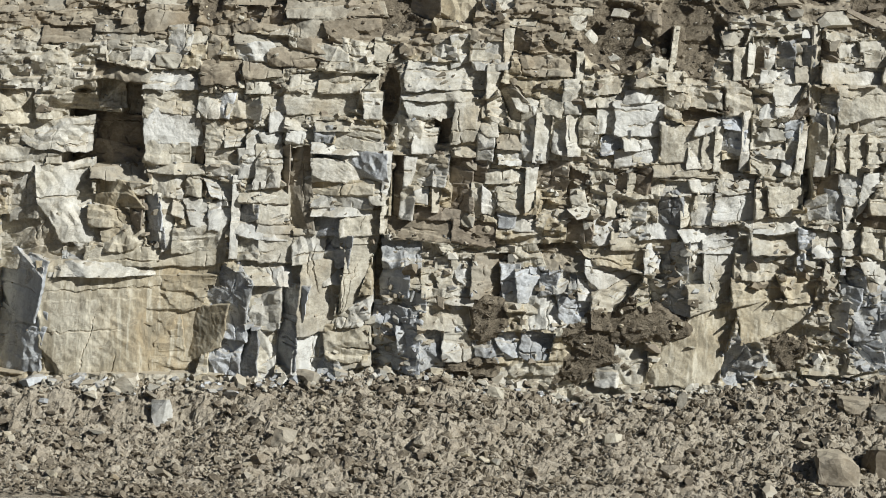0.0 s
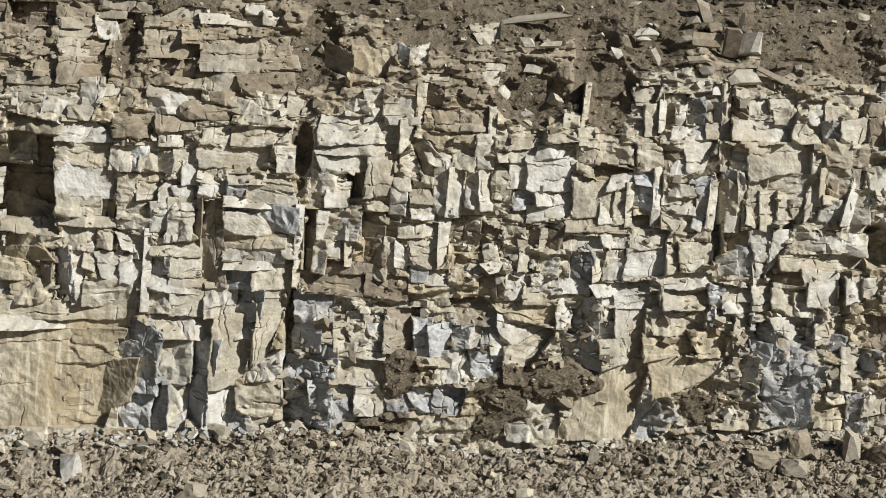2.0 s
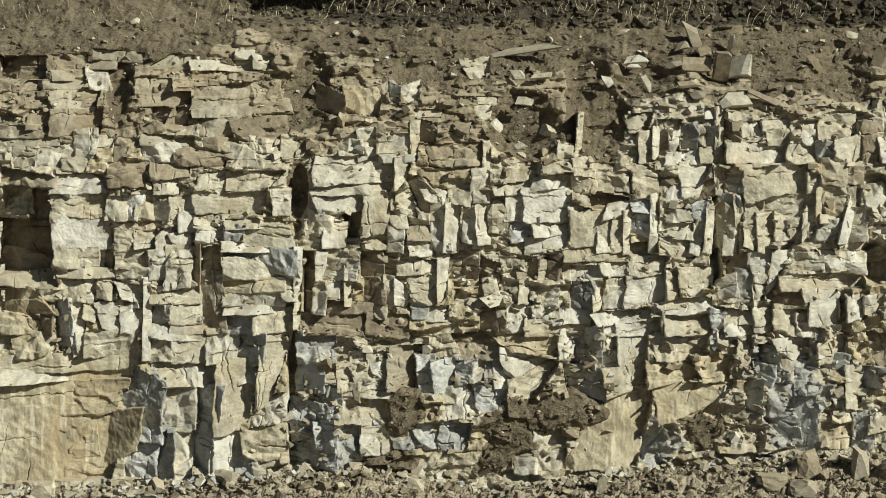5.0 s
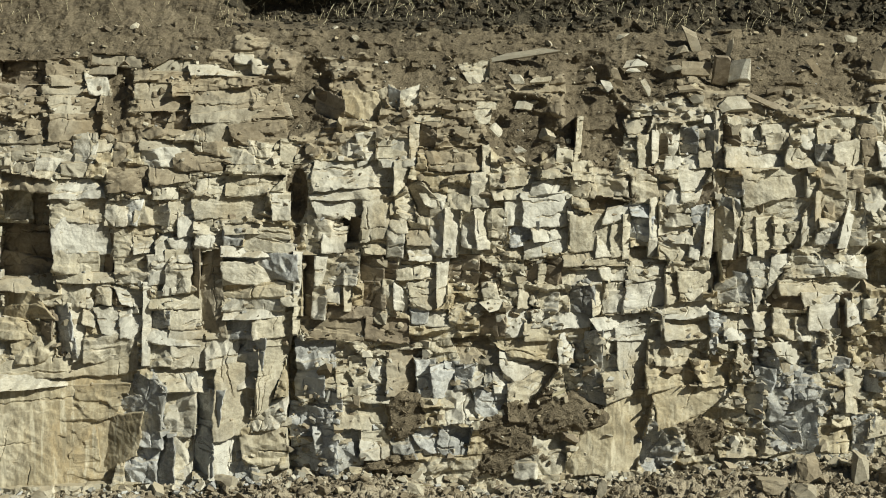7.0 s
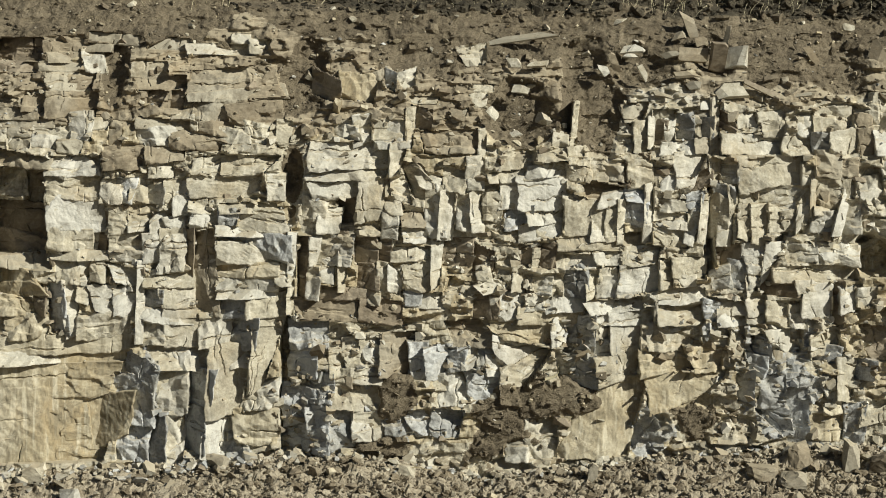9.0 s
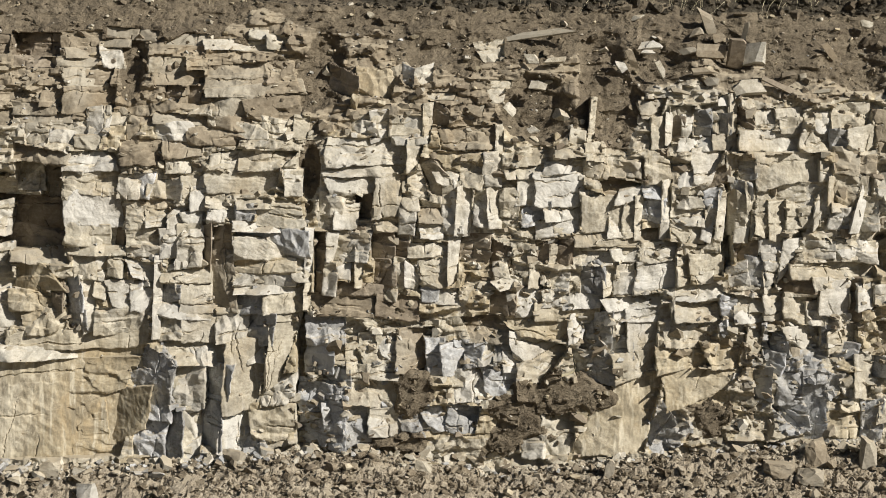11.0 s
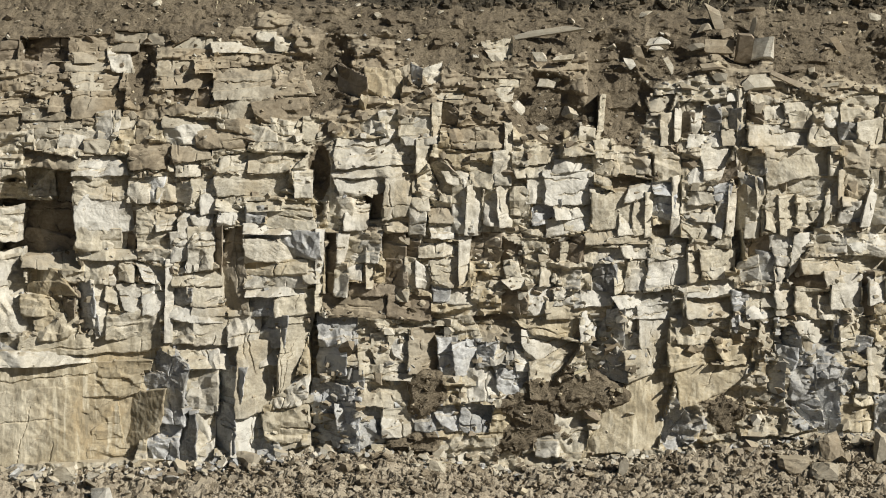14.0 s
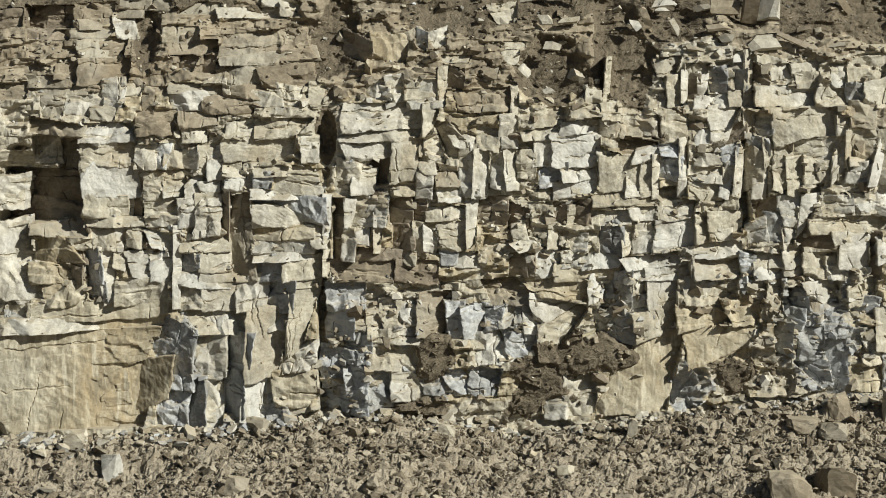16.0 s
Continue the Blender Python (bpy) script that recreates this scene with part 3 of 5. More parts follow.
stone(-1.65, 0.06, 3.29, 0.16, 0.42, -15, 0, "s", 0.08, 0.07, -0.14, -0.23)
stone(-1.46, 0.07, 3.39, 0.15, 0.18, 10, 20, "s", 0.00, 0.10, 0.10, -0.25)
stone(-1.23, 0.12, 3.14, 0.60, 0.14, 0, 20, "k", 0.53, 0.12, -0.13, 0.00)
stone(-1.27, 0.07, 3.36, 0.07, 0.32, 34, 0, "p", 0.03, 0.11, 0.00, 0.00)
stone(-0.95, 0.19, 3.71, 0.28, 0.34, -32, 0, "k", 0.02, 0.03, 0.00, 0.00)
stone(-0.70, 0.17, 3.71, 0.16, 0.34, -26, 0, "k", -0.02, 0.05, 0.00, 0.00)
stone(-0.91, 0.11, 3.38, 0.26, 0.30, -30, 0, "k", 0.00, -0.00, 0.00, 0.00)
stone(-0.72, 0.08, 3.36, 0.13, 0.40, -5, 0, "s", 0.09, 0.18, -0.12, -0.30)
stone(-0.84, 0.06, 3.14, 0.16, 0.23, -20, 10, "s", 0.05, 0.16, 0.09, 0.00)
stone(-0.35, 0.09, 3.68, 0.52, 0.15, 8, 30, "s", -0.20, -0.01, 0.07, 0.07)
stone(-0.56, 0.07, 3.33, 0.15, 0.28, 15, 5, "s", 0.05, 0.10, -1.00, -0.25)
stone(-0.22, 0.03, 3.39, 0.41, 0.35, 12, 6, "p", -0.11, 0.09, 0.33, 0.00)
stone(-0.32, 0.05, 3.11, 0.21, 0.18, -15, 10, "g", -0.10, 0.09, 0.11, 0.07)
stone(-0.13, 0.05, 3.07, 0.36, 0.17, 8, 30, "s", -0.11, 0.05, 0.11, 0.00)
stone(-1.48, 0.04, 2.93, 0.79, 0.26, 6, 30, "e", -0.14, 0.05, -0.08, 0.00)
stone(-0.74, 0.04, 2.92, 0.53, 0.28, -5, 20, "k", 0.00, -0.00, -0.14, -0.07)
stone(-0.01, 0.08, 3.57, 0.11, 0.57, 30, 8, "s", 0.03, 0.21, 0.00, 0.72)
# shaded middle zone: these two carry the shade in their colour
stone(0.26, 0.20, 3.71, 0.38, 0.34, -25, 0, "k", -0.02, 0.08, 0.00, 0.00)
stone(0.61, 0.19, 3.60, 0.26, 0.34, -24, 0, "k", -0.06, 0.07, -0.58, -0.15)
stone(0.49, 0.18, 4.85, 0.21, 0.27, 4, 4, "s", -0.00, -0.00, 0.07, 0.00)
stone(0.50, 0.16, 4.62, 0.19, 0.14, 6, 6, "s", -0.00, -0.00, 0.00, 0.00)
stone(0.22, 0.19, 4.67, 0.28, 0.27, 10, 15, "s", -0.00, -0.00, -0.41, -0.19)
stone(0.53, 0.12, 4.25, 0.16, 0.51, 26, 4, "s", -0.00, 0.14, 0.24, 0.00)
stone(0.36, 0.17, 4.25, 0.18, 0.44, -20, 2, "s", -0.01, -0.10, -0.12, -0.41)
stone(0.72, 0.14, 4.33, 0.23, 0.34, -8, 3, "s", 0.03, 0.05, 0.10, -0.10)
stone(0.96, 0.17, 4.49, 0.25, 0.36, 8, 10, "s", 0.03, 0.04, 0.00, 0.09)
stone(1.39, 0.15, 4.53, 0.60, 0.44, 10, 5, "p", -0.02, 0.01, 0.13, -0.03)
stone(0.95, 0.19, 4.73, 0.49, 0.12, 6, 30, "s", -0.00, 0.08, 0.18, 0.08)
stone(1.43, 0.20, 4.81, 0.52, 0.17, 8, 26, "s", 0.26, -0.06, 0.14, 0.13)
stone(1.09, 0.11, 4.17, 0.35, 0.25, -14, 8, "g", 0.12, 0.02, 0.28, 0.11)
stone(1.43, 0.14, 4.22, 0.45, 0.19, 14, 25, "s", -0.16, 0.10, -0.05, 0.12)
stone(1.37, 0.10, 4.02, 0.54, 0.21, 14, 12, "p", -0.07, -0.00, 0.24, 0.14)
stone(1.99, 0.14, 4.20, 0.58, 0.43, 8, 4, "p", 0.30, 0.23, 0.00, 0.00)
stone(1.81, 0.16, 4.42, 0.27, 0.13, 20, 20, "s", -0.09, 0.04, -0.28, -0.14)
stone(1.87, 0.20, 4.78, 0.30, 0.18, -15, 5, "s", 0.10, 0.06, -0.25, 0.00)
stone(2.25, 0.23, 4.83, 0.42, 0.25, 4, 10, "s", 0.02, 0.02, -0.09, -0.05)
stone(2.16, 0.25, 4.55, 0.43, 0.21, 5, 35, "e", 0.27, 0.22, -0.26, -0.17)
stone(2.33, 0.16, 4.45, 0.29, 0.18, 14, 30, "s", 0.36, -0.03, 0.13, 0.26)
stone(2.33, 0.13, 4.11, 0.18, 0.40, -10, 2, "s", 0.04, -0.10, 0.29, 0.00)
stone(2.16, 0.10, 4.04, 0.20, 0.26, 20, 10, "p", 0.07, 0.02, 0.19, 0.00)
stone(2.44, 0.10, 4.15, 0.07, 0.52, 36, 0, "p", 0.04, 0.11, 0.00, 0.00)
stone(2.68, 0.19, 4.79, 0.32, 0.33, 6, 4, "s", 0.05, 0.06, 0.12, 0.00)
stone(2.48, 0.20, 4.79, 0.13, 0.26, -40, 8, "k", -0.01, -0.00, 0.29, -0.59)
stone(2.66, 0.17, 4.52, 0.29, 0.20, 12, 25, "g", 0.12, 0.04, 0.13, -0.13)
stone(2.64, 0.15, 4.26, 0.28, 0.26, -24, -2, "g", 0.08, -0.00, -0.14, -0.27)
stone(2.80, 0.11, 4.28, 0.09, 0.73, 36, 0, "p", 0.03, 0.08, 0.25, -0.17)
stone(2.19, 0.13, 3.89, 1.13, 0.18, 6, 30, "s", -0.01, -0.00, 0.03, 0.04)
stone(2.30, 0.07, 3.67, 0.37, 0.15, 8, 6, "s", -0.01, 0.06, 0.06, 0.00)
stone(1.90, 0.09, 3.62, 0.39, 0.16, 6, 20, "s", 0.07, 0.07, 0.00, 0.04)
stone(2.71, 0.09, 3.71, 0.45, 0.23, 14, 24, "s", 0.24, 0.13, 0.05, 0.12)
stone(1.85, 0.04, 3.34, 0.28, 0.41, -14, 4, "g", 0.00, -0.07, 0.19, -0.08)
stone(2.06, 0.03, 3.34, 0.13, 0.40, 26, 4, "p", 0.09, 0.28, 0.28, 0.17)
stone(2.29, 0.05, 3.34, 0.27, 0.38, 12, 4, "s", 0.16, 0.04, 0.14, 0.06)
stone(2.70, 0.04, 3.41, 0.54, 0.39, 14, 4, "p", 0.09, -0.00, 0.21, 0.21)
stone(1.21, 0.15, 3.68, 0.21, 0.26, -20, 2, "k", -0.00, 0.07, 0.00, 0.00)
stone(1.32, 0.09, 3.67, 0.09, 0.24, 30, 8, "p", 0.09, -0.00, 0.00, 0.00)
stone(1.46, 0.09, 3.69, 0.20, 0.30, -22, 8, "k", -0.00, -0.00, 0.00, 0.00)
stone(1.07, 0.05, 3.39, 0.11, 0.32, 26, 5, "s", 0.04, -0.00, 0.00, 0.00)
stone(0.63, 0.07, 3.43, 0.17, 0.20, 18, 15, "s", -0.19, -0.09, 0.23, 0.14)
stone(0.76, -0.02, 3.28, 0.37, 0.11, 10, 40, "p", -1.07, 0.06, 0.40, 0.24)
stone(0.98, -0.01, 3.01, 0.34, 0.32, 24, 10, "p", -0.00, 0.11, 0.33, 0.11)
stone(0.66, 0.03, 3.00, 0.31, 0.28, -30, 0, "k", -0.03, 0.02, 0.00, 0.00)
stone(1.41, 0.04, 3.29, 0.21, 0.21, -12, 6, "s", -0.04, 0.14, 0.07, 0.11)
stone(1.31, 0.01, 3.07, 0.21, 0.21, 22, 12, "p", -0.47, -0.12, 0.35, 0.11)
stone(1.70, 0.05, 3.04, 0.53, 0.17, 8, 30, "s", -0.00, 0.14, 0.07, 0.07)
stone(1.53, 0.04, 2.89, 0.78, 0.20, 5, 8, "t", 0.09, 0.02, 0.00, -0.02)
stone(2.39, 0.05, 3.04, 0.71, 0.14, 8, 35, "s", -0.28, 0.05, 0.14, 0.11)
stone(2.46, 0.04, 2.89, 0.84, 0.19, 6, 30, "s", -0.21, 0.04, 0.07, 0.02)
stone(3.32, 0.21, 4.87, 0.32, 0.43, 10, 6, "p", 0.25, 0.36, 0.24, 0.00)
stone(3.51, 0.19, 4.72, 0.25, 0.20, -35, 8, "k", -0.05, 0.05, 1.24, 0.30)
stone(3.08, 0.19, 4.68, 0.20, 0.17, 5, 8, "s", -0.01, -0.00, 0.19, 0.19)
stone(3.42, 0.17, 4.43, 0.20, 0.23, -15, 5, "g", -0.01, -0.00, 0.19, 0.11)
stone(3.10, 0.14, 4.19, 0.39, 0.19, 4, 10, "s", -0.01, -0.00, -0.13, -0.19)
stone(3.14, 0.16, 4.38, 0.33, 0.14, -5, 10, "s", -0.01, -0.00, 0.00, 0.00)
stone(3.41, 0.12, 4.16, 0.13, 0.54, 20, 4, "s", 0.29, 0.20, 0.29, -0.29)
stone(3.54, 0.10, 4.22, 0.09, 0.62, 34, 0, "p", 0.08, -0.04, 0.00, 0.00)
stone(3.11, 0.12, 3.95, 0.43, 0.20, 8, 18, "s", -0.01, -0.00, -0.09, -0.09)
stone(3.68, 0.20, 4.83, 0.12, 0.36, 25, 4, "s", 0.08, 0.33, -0.60, -0.12)
stone(3.89, 0.21, 4.81, 0.20, 0.20, -40, 0, "g", -0.10, 0.09, 0.08, -0.11)
stone(3.81, 0.19, 4.56, 0.24, 0.18, -30, -6, "g", -0.21, 0.15, -0.16, -0.31)
stone(3.75, 0.20, 4.24, 0.22, 0.53, -32, 0, "s", 0.06, 0.17, -0.45, 0.00)
stone(3.94, 0.14, 4.48, 0.12, 0.35, 28, 4, "p", 0.03, 0.25, 0.31, 0.31)
stone(3.83, 0.14, 4.09, 0.17, 0.45, 10, 2, "s", 0.07, -0.00, 0.23, 0.00)
stone(4.45, 0.16, 4.84, 0.87, 0.38, 8, 10, "p", -0.08, -0.01, 0.04, 0.23)
stone(4.93, 0.20, 4.81, 0.14, 0.24, 10, 8, "s", -0.01, 0.00, -0.52, 0.00)
stone(4.13, 0.16, 4.26, 0.24, 0.56, 14, 4, "s", 0.06, -0.00, 0.16, 0.00)
stone(4.61, 0.23, 4.46, 0.73, 0.37, -10, -4, "s", -0.01, 0.05, 0.18, 0.00)
stone(4.08, 0.11, 4.14, 0.15, 0.35, 28, 4, "p", 0.13, 0.07, 0.24, -0.24)
stone(4.28, 0.12, 4.16, 0.20, 0.47, 24, 4, "p", 0.04, 0.18, 0.19, -0.19)
stone(4.53, 0.14, 4.21, 0.20, 0.30, 22, 6, "s", -0.11, -0.04, -0.58, 0.00)
stone(4.72, 0.16, 4.20, 0.22, 0.23, -14, 4, "s", -0.09, 0.08, 0.17, 0.10)
stone(4.90, 0.14, 4.37, 0.20, 0.39, 26, 4, "s", 0.08, -0.00, 1.13, 1.13)
stone(5.00, 0.15, 4.52, 0.06, 0.39, 36, 0, "p", 0.04, 0.06, 0.00, 0.00)
stone(5.25, 0.20, 4.56, 0.42, 0.38, -6, 2, "s", 0.07, 0.02, 0.04, -0.09)
stone(5.20, 0.16, 4.33, 0.38, 0.10, 8, 30, "s", 0.06, 0.02, -0.04, -0.08)
stone(5.15, 0.14, 4.18, 0.32, 0.27, 6, 0, "s", 0.11, -0.06, 0.00, -0.12)
stone(5.41, 0.12, 4.38, 0.13, 0.71, 30, 3, "p", 0.32, 0.11, 0.89, 0.00)
stone(5.20, 0.25, 4.96, 0.30, 0.33, 0, 4, "e", 0.02, 0.04, 0.00, 0.00)
stone(5.49, 0.21, 4.91, 0.21, 0.21, -15, 8, "e", 0.04, 0.05, 0.11, 0.00)
stone(5.53, 0.17, 4.27, 0.18, 0.43, -10, 2, "s", 0.05, -0.07, 0.43, 0.00)
stone(5.77, 0.18, 4.64, 0.30, 0.30, 12, 10, "s", -0.08, 0.06, 0.25, 0.13)
stone(5.85, 0.16, 4.43, 0.26, 0.22, 16, 15, "s", -0.27, 0.07, 0.14, -0.29)
stone(4.24, 0.10, 3.82, 0.35, 0.17, 10, 20, "s", -0.01, -0.00, 0.06, 0.06)
stone(4.26, 0.08, 3.52, 0.24, 0.38, -10, 0, "s", 0.09, 0.47, 0.06, 0.16)
stone(4.44, 0.07, 3.68, 0.17, 0.45, 30, 4, "p", 0.34, 0.40, 0.22, 0.88)
stone(4.83, 0.12, 3.78, 0.37, 0.20, -10, 6, "s", -0.10, 0.05, 0.00, 0.00)
stone(5.37, 0.10, 3.76, 0.50, 0.26, 8, 8, "s", -0.45, 0.22, 0.00, -0.07)
stone(5.05, 0.03, 3.50, 1.12, 0.19, 10, 10, "p", -0.11, 0.02, 0.08, 0.03)
stone(4.44, 0.07, 3.46, 0.18, 0.17, -35, 8, "k", -0.01, -0.00, 0.00, -0.08)
stone(4.56, 0.10, 3.29, 0.49, 0.15, -10, -5, "k", -0.14, 0.04, 0.00, -0.08)
stone(5.02, 0.09, 3.32, 0.45, 0.17, 5, 5, "s", -0.13, 0.04, 0.00, 0.00)
stone(3.90, 0.20, 3.69, 0.28, 0.34, -25, 0, "k", 0.10, 0.27, 0.14, 0.00)
stone(3.79, 0.07, 3.42, 0.24, 0.26, -25, 8, "s", -0.15, -0.00, 0.63, 0.16)
stone(4.05, 0.07, 3.48, 0.24, 0.34, -20, 0, "g", -0.01, 0.16, -0.16, 0.00)
stone(4.19, 0.07, 3.34, 0.12, 0.28, 28, 8, "p", 0.03, 0.23, 0.00, 0.00)
stone(3.35, 0.06, 3.55, 0.42, 0.25, 14, 6, "p", -0.08, 0.04, 0.05, 0.00)
stone(3.05, 0.05, 3.47, 0.16, 0.35, 12, 4, "p", 0.01, 0.05, -0.24, 0.24)
stone(3.34, 0.07, 3.37, 0.19, 0.12, 15, 15, "s", -0.10, 0.06, 0.32, 0.00)
stone(3.26, 0.06, 3.18, 0.58, 0.18, 8, 30, "s", -0.01, -0.00, 0.07, 0.00)
stone(3.26, 0.03, 2.96, 0.58, 0.30, 8, 30, "s", -0.01, -0.00, 0.03, 0.04)
stone(3.88, 0.04, 3.04, 0.55, 0.17, 8, 30, "s", -0.08, 0.02, -0.20, -0.07)
stone(3.66, 0.04, 3.00, 0.18, 0.24, -15, 5, "g", -0.01, 0.08, -0.21, -0.21)
stone(3.95, 0.02, 2.91, 0.40, 0.20, 10, 8, "s", -0.07, 0.03, 0.09, 0.06)
stone(4.26, 0.03, 3.04, 0.23, 0.35, 25, 5, "s", -0.04, 0.05, 0.00, 0.00)
stone(4.64, 0.05, 2.96, 0.46, 0.32, 8, 5, "s", -0.03, 0.02, 0.08, 0.00)
stone(4.79, 0.03, 2.94, 0.17, 0.28, 18, 5, "s", -0.04, 0.04, 0.22, 0.00)
stone(5.07, 0.02, 3.14, 0.37, 0.41, 16, 4, "p", 0.03, 0.05, 0.10, 0.00)
stone(5.51, 0.07, 3.17, 0.26, 0.32, 14, 4, "s", 0.04, 0.07, 0.06, 0.29)
stone(5.72, 0.07, 3.20, 0.22, 0.22, 12, 4, "s", 0.07, 0.08, 0.17, 0.00)
stone(5.36, 0.16, 3.12, 0.11, 0.55, -40, 0, "k", -0.01, -0.00, 0.00, 0.00)
stone(6.22, 0.21, 4.93, 0.58, 0.39, 8, 8, "s", -0.06, 0.03, 0.00, 0.06)
stone(6.32, 0.16, 4.41, 0.53, 0.53, -5, 8, "s", -0.02, -0.00, 0.00, 0.00)
stone(6.43, 0.06, 3.16, 0.60, 0.53, 10, 8, "s", -0.02, -0.00, 0.06, 0.06)
stone(6.50, 0.10, 3.76, 0.60, 0.56, 6, 8, "s", -0.02, -0.00, 0.13, 0.00)
stone(-4.20, 0.21, 4.92, 0.49, 0.30, 5, 15, "e", -0.05, 0.04, 0.08, 0.00)
stone(-3.65, 0.22, 4.96, 0.48, 0.18, 8, 30, "e", -0.05, 0.02, 0.00, 0.11)
stone(-3.69, 0.19, 4.75, 0.30, 0.18, 15, 10, "s", -0.13, 0.04, 0.12, 0.00)
stone(-4.92, 0.24, 5.04, 0.30, 0.16, 5, 8, "e", 0.13, 0.06, 0.00, 0.05)
stone(-3.07, 0.20, 4.83, 0.38, 0.20, 8, 30, "s", 0.01, 0.00, 0.20, 0.08)
stone(-2.57, 0.20, 4.83, 0.64, 0.23, 8, 28, "s", 0.50, 0.18, -0.09, 0.06)
# lower course
stone(-5.35, -0.09, 1.59, 2.21, 1.43, 4, 3, "t", 0.09, 0.10, 0.04, 0.03)
stone(-5.25, -0.05, 2.26, 2.16, 0.16, 10, 36, "s", -0.15, -0.01, 0.04, 0.06)
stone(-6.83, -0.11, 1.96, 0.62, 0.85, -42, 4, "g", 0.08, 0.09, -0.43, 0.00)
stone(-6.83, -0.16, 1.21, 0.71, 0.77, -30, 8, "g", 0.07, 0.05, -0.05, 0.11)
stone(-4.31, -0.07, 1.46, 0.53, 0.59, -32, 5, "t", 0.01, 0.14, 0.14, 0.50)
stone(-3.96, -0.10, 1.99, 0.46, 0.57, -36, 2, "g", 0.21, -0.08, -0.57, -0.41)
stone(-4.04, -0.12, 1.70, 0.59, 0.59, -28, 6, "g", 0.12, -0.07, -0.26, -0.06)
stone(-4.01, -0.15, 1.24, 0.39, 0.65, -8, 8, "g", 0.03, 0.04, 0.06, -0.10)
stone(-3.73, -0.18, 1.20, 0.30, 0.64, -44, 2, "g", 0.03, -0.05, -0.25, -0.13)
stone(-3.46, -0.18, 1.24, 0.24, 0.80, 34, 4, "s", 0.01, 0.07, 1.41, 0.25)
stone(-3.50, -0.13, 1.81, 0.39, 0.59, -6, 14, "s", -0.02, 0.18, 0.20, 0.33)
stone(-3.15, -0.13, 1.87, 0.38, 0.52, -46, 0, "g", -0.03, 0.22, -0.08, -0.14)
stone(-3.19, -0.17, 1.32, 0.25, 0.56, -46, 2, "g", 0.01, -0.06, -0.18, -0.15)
stone(-3.05, -0.18, 1.27, 0.12, 0.51, 22, 6, "s", 0.02, 0.31, -0.31, 0.63)
stone(-2.77, -0.13, 1.98, 0.46, 0.89, 26, 4, "p", 0.14, 0.15, 0.24, 0.16)
stone(-2.89, -0.19, 1.23, 0.34, 0.79, 28, 5, "p", 0.14, -0.00, 0.35, 0.09)
stone(-3.12, -0.01, 2.28, 1.28, 0.29, 10, 34, "s", -0.35, 0.11, 0.02, 0.04)
stone(-2.29, -0.05, 2.41, 0.29, 1.06, 30, 3, "p", 0.22, 0.38, 0.26, 0.31)
stone(-2.58, 0.03, 2.59, 0.36, 0.39, -36, 2, "g", 0.19, -0.10, 0.08, 0.08)
stone(-2.37, -0.15, 1.38, 0.52, 0.50, 6, 8, "t", -0.11, 0.11, 0.07, 0.17)
stone(-2.62, -0.16, 1.12, 0.26, 0.37, -10, 20, "g", -0.18, -0.31, -0.06, 0.00)
stone(-2.31, -0.05, 1.80, 0.41, 0.35, -4, 26, "s", 0.07, 0.02, 0.40, 0.00)
stone(-1.69, 0.07, 2.60, 0.48, 0.36, -6, 20, "g", -0.04, 0.03, 0.06, 0.00)
stone(-1.77, -0.05, 2.23, 0.35, 0.37, -42, 0, "g", 0.10, -0.06, -0.11, 0.00)
stone(-1.52, -0.06, 2.28, 0.24, 0.24, 22, 5, "s", 0.05, -0.02, 0.00, -0.32)
stone(-1.31, -0.06, 2.24, 0.19, 0.32, 25, 3, "s", -0.02, 0.04, 0.00, 0.00)
stone(-1.13, 0.02, 2.47, 0.20, 0.19, 16, 8, "s", 0.02, 0.02, 0.15, 0.00)
stone(-0.88, 0.00, 2.43, 0.25, 0.29, 25, 6, "p", 0.01, 0.05, 0.15, -0.66)
stone(-0.97, -0.06, 2.27, 0.43, 0.21, 10, 8, "s", -0.25, 0.16, 0.09, 0.04)
stone(-1.02, -0.10, 2.07, 0.60, 0.19, 6, 14, "s", 0.00, -0.00, 0.09, 0.00)
stone(-0.53, 0.00, 2.36, 0.39, 0.53, 28, 8, "e", 0.14, 0.11, 0.00, 0.10)
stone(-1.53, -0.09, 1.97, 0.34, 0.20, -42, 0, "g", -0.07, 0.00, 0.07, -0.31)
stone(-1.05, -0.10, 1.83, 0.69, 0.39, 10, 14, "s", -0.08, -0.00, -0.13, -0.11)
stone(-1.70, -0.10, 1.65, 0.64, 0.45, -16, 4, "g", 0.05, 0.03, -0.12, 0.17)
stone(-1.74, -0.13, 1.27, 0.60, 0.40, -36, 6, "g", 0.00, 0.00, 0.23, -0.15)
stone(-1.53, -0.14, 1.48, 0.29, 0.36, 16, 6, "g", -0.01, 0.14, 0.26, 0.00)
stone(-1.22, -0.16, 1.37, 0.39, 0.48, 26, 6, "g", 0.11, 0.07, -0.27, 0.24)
stone(-0.85, -0.14, 1.44, 0.43, 0.40, 20, 10, "s", 0.01, 0.08, 0.11, 0.21)
stone(-0.22, -0.04, 2.27, 0.23, 0.47, -10, 6, "g", -0.11, 0.07, 0.00, 0.00)
stone(0.00, -0.06, 2.24, 0.26, 0.40, 22, 6, "g", -0.06, 0.09, 0.06, 0.00)
stone(-0.19, -0.10, 1.46, 0.30, 0.27, 16, 10, "g", -0.91, -0.06, 0.17, 0.35)
stone(-0.48, -0.10, 1.40, 0.38, 0.21, -12, 10, "g", -0.35, -0.00, 0.04, 0.00)
stone(0.28, -0.03, 2.31, 0.20, 0.20, -34, 2, "g", -0.08, 0.23, 0.19, -0.39)
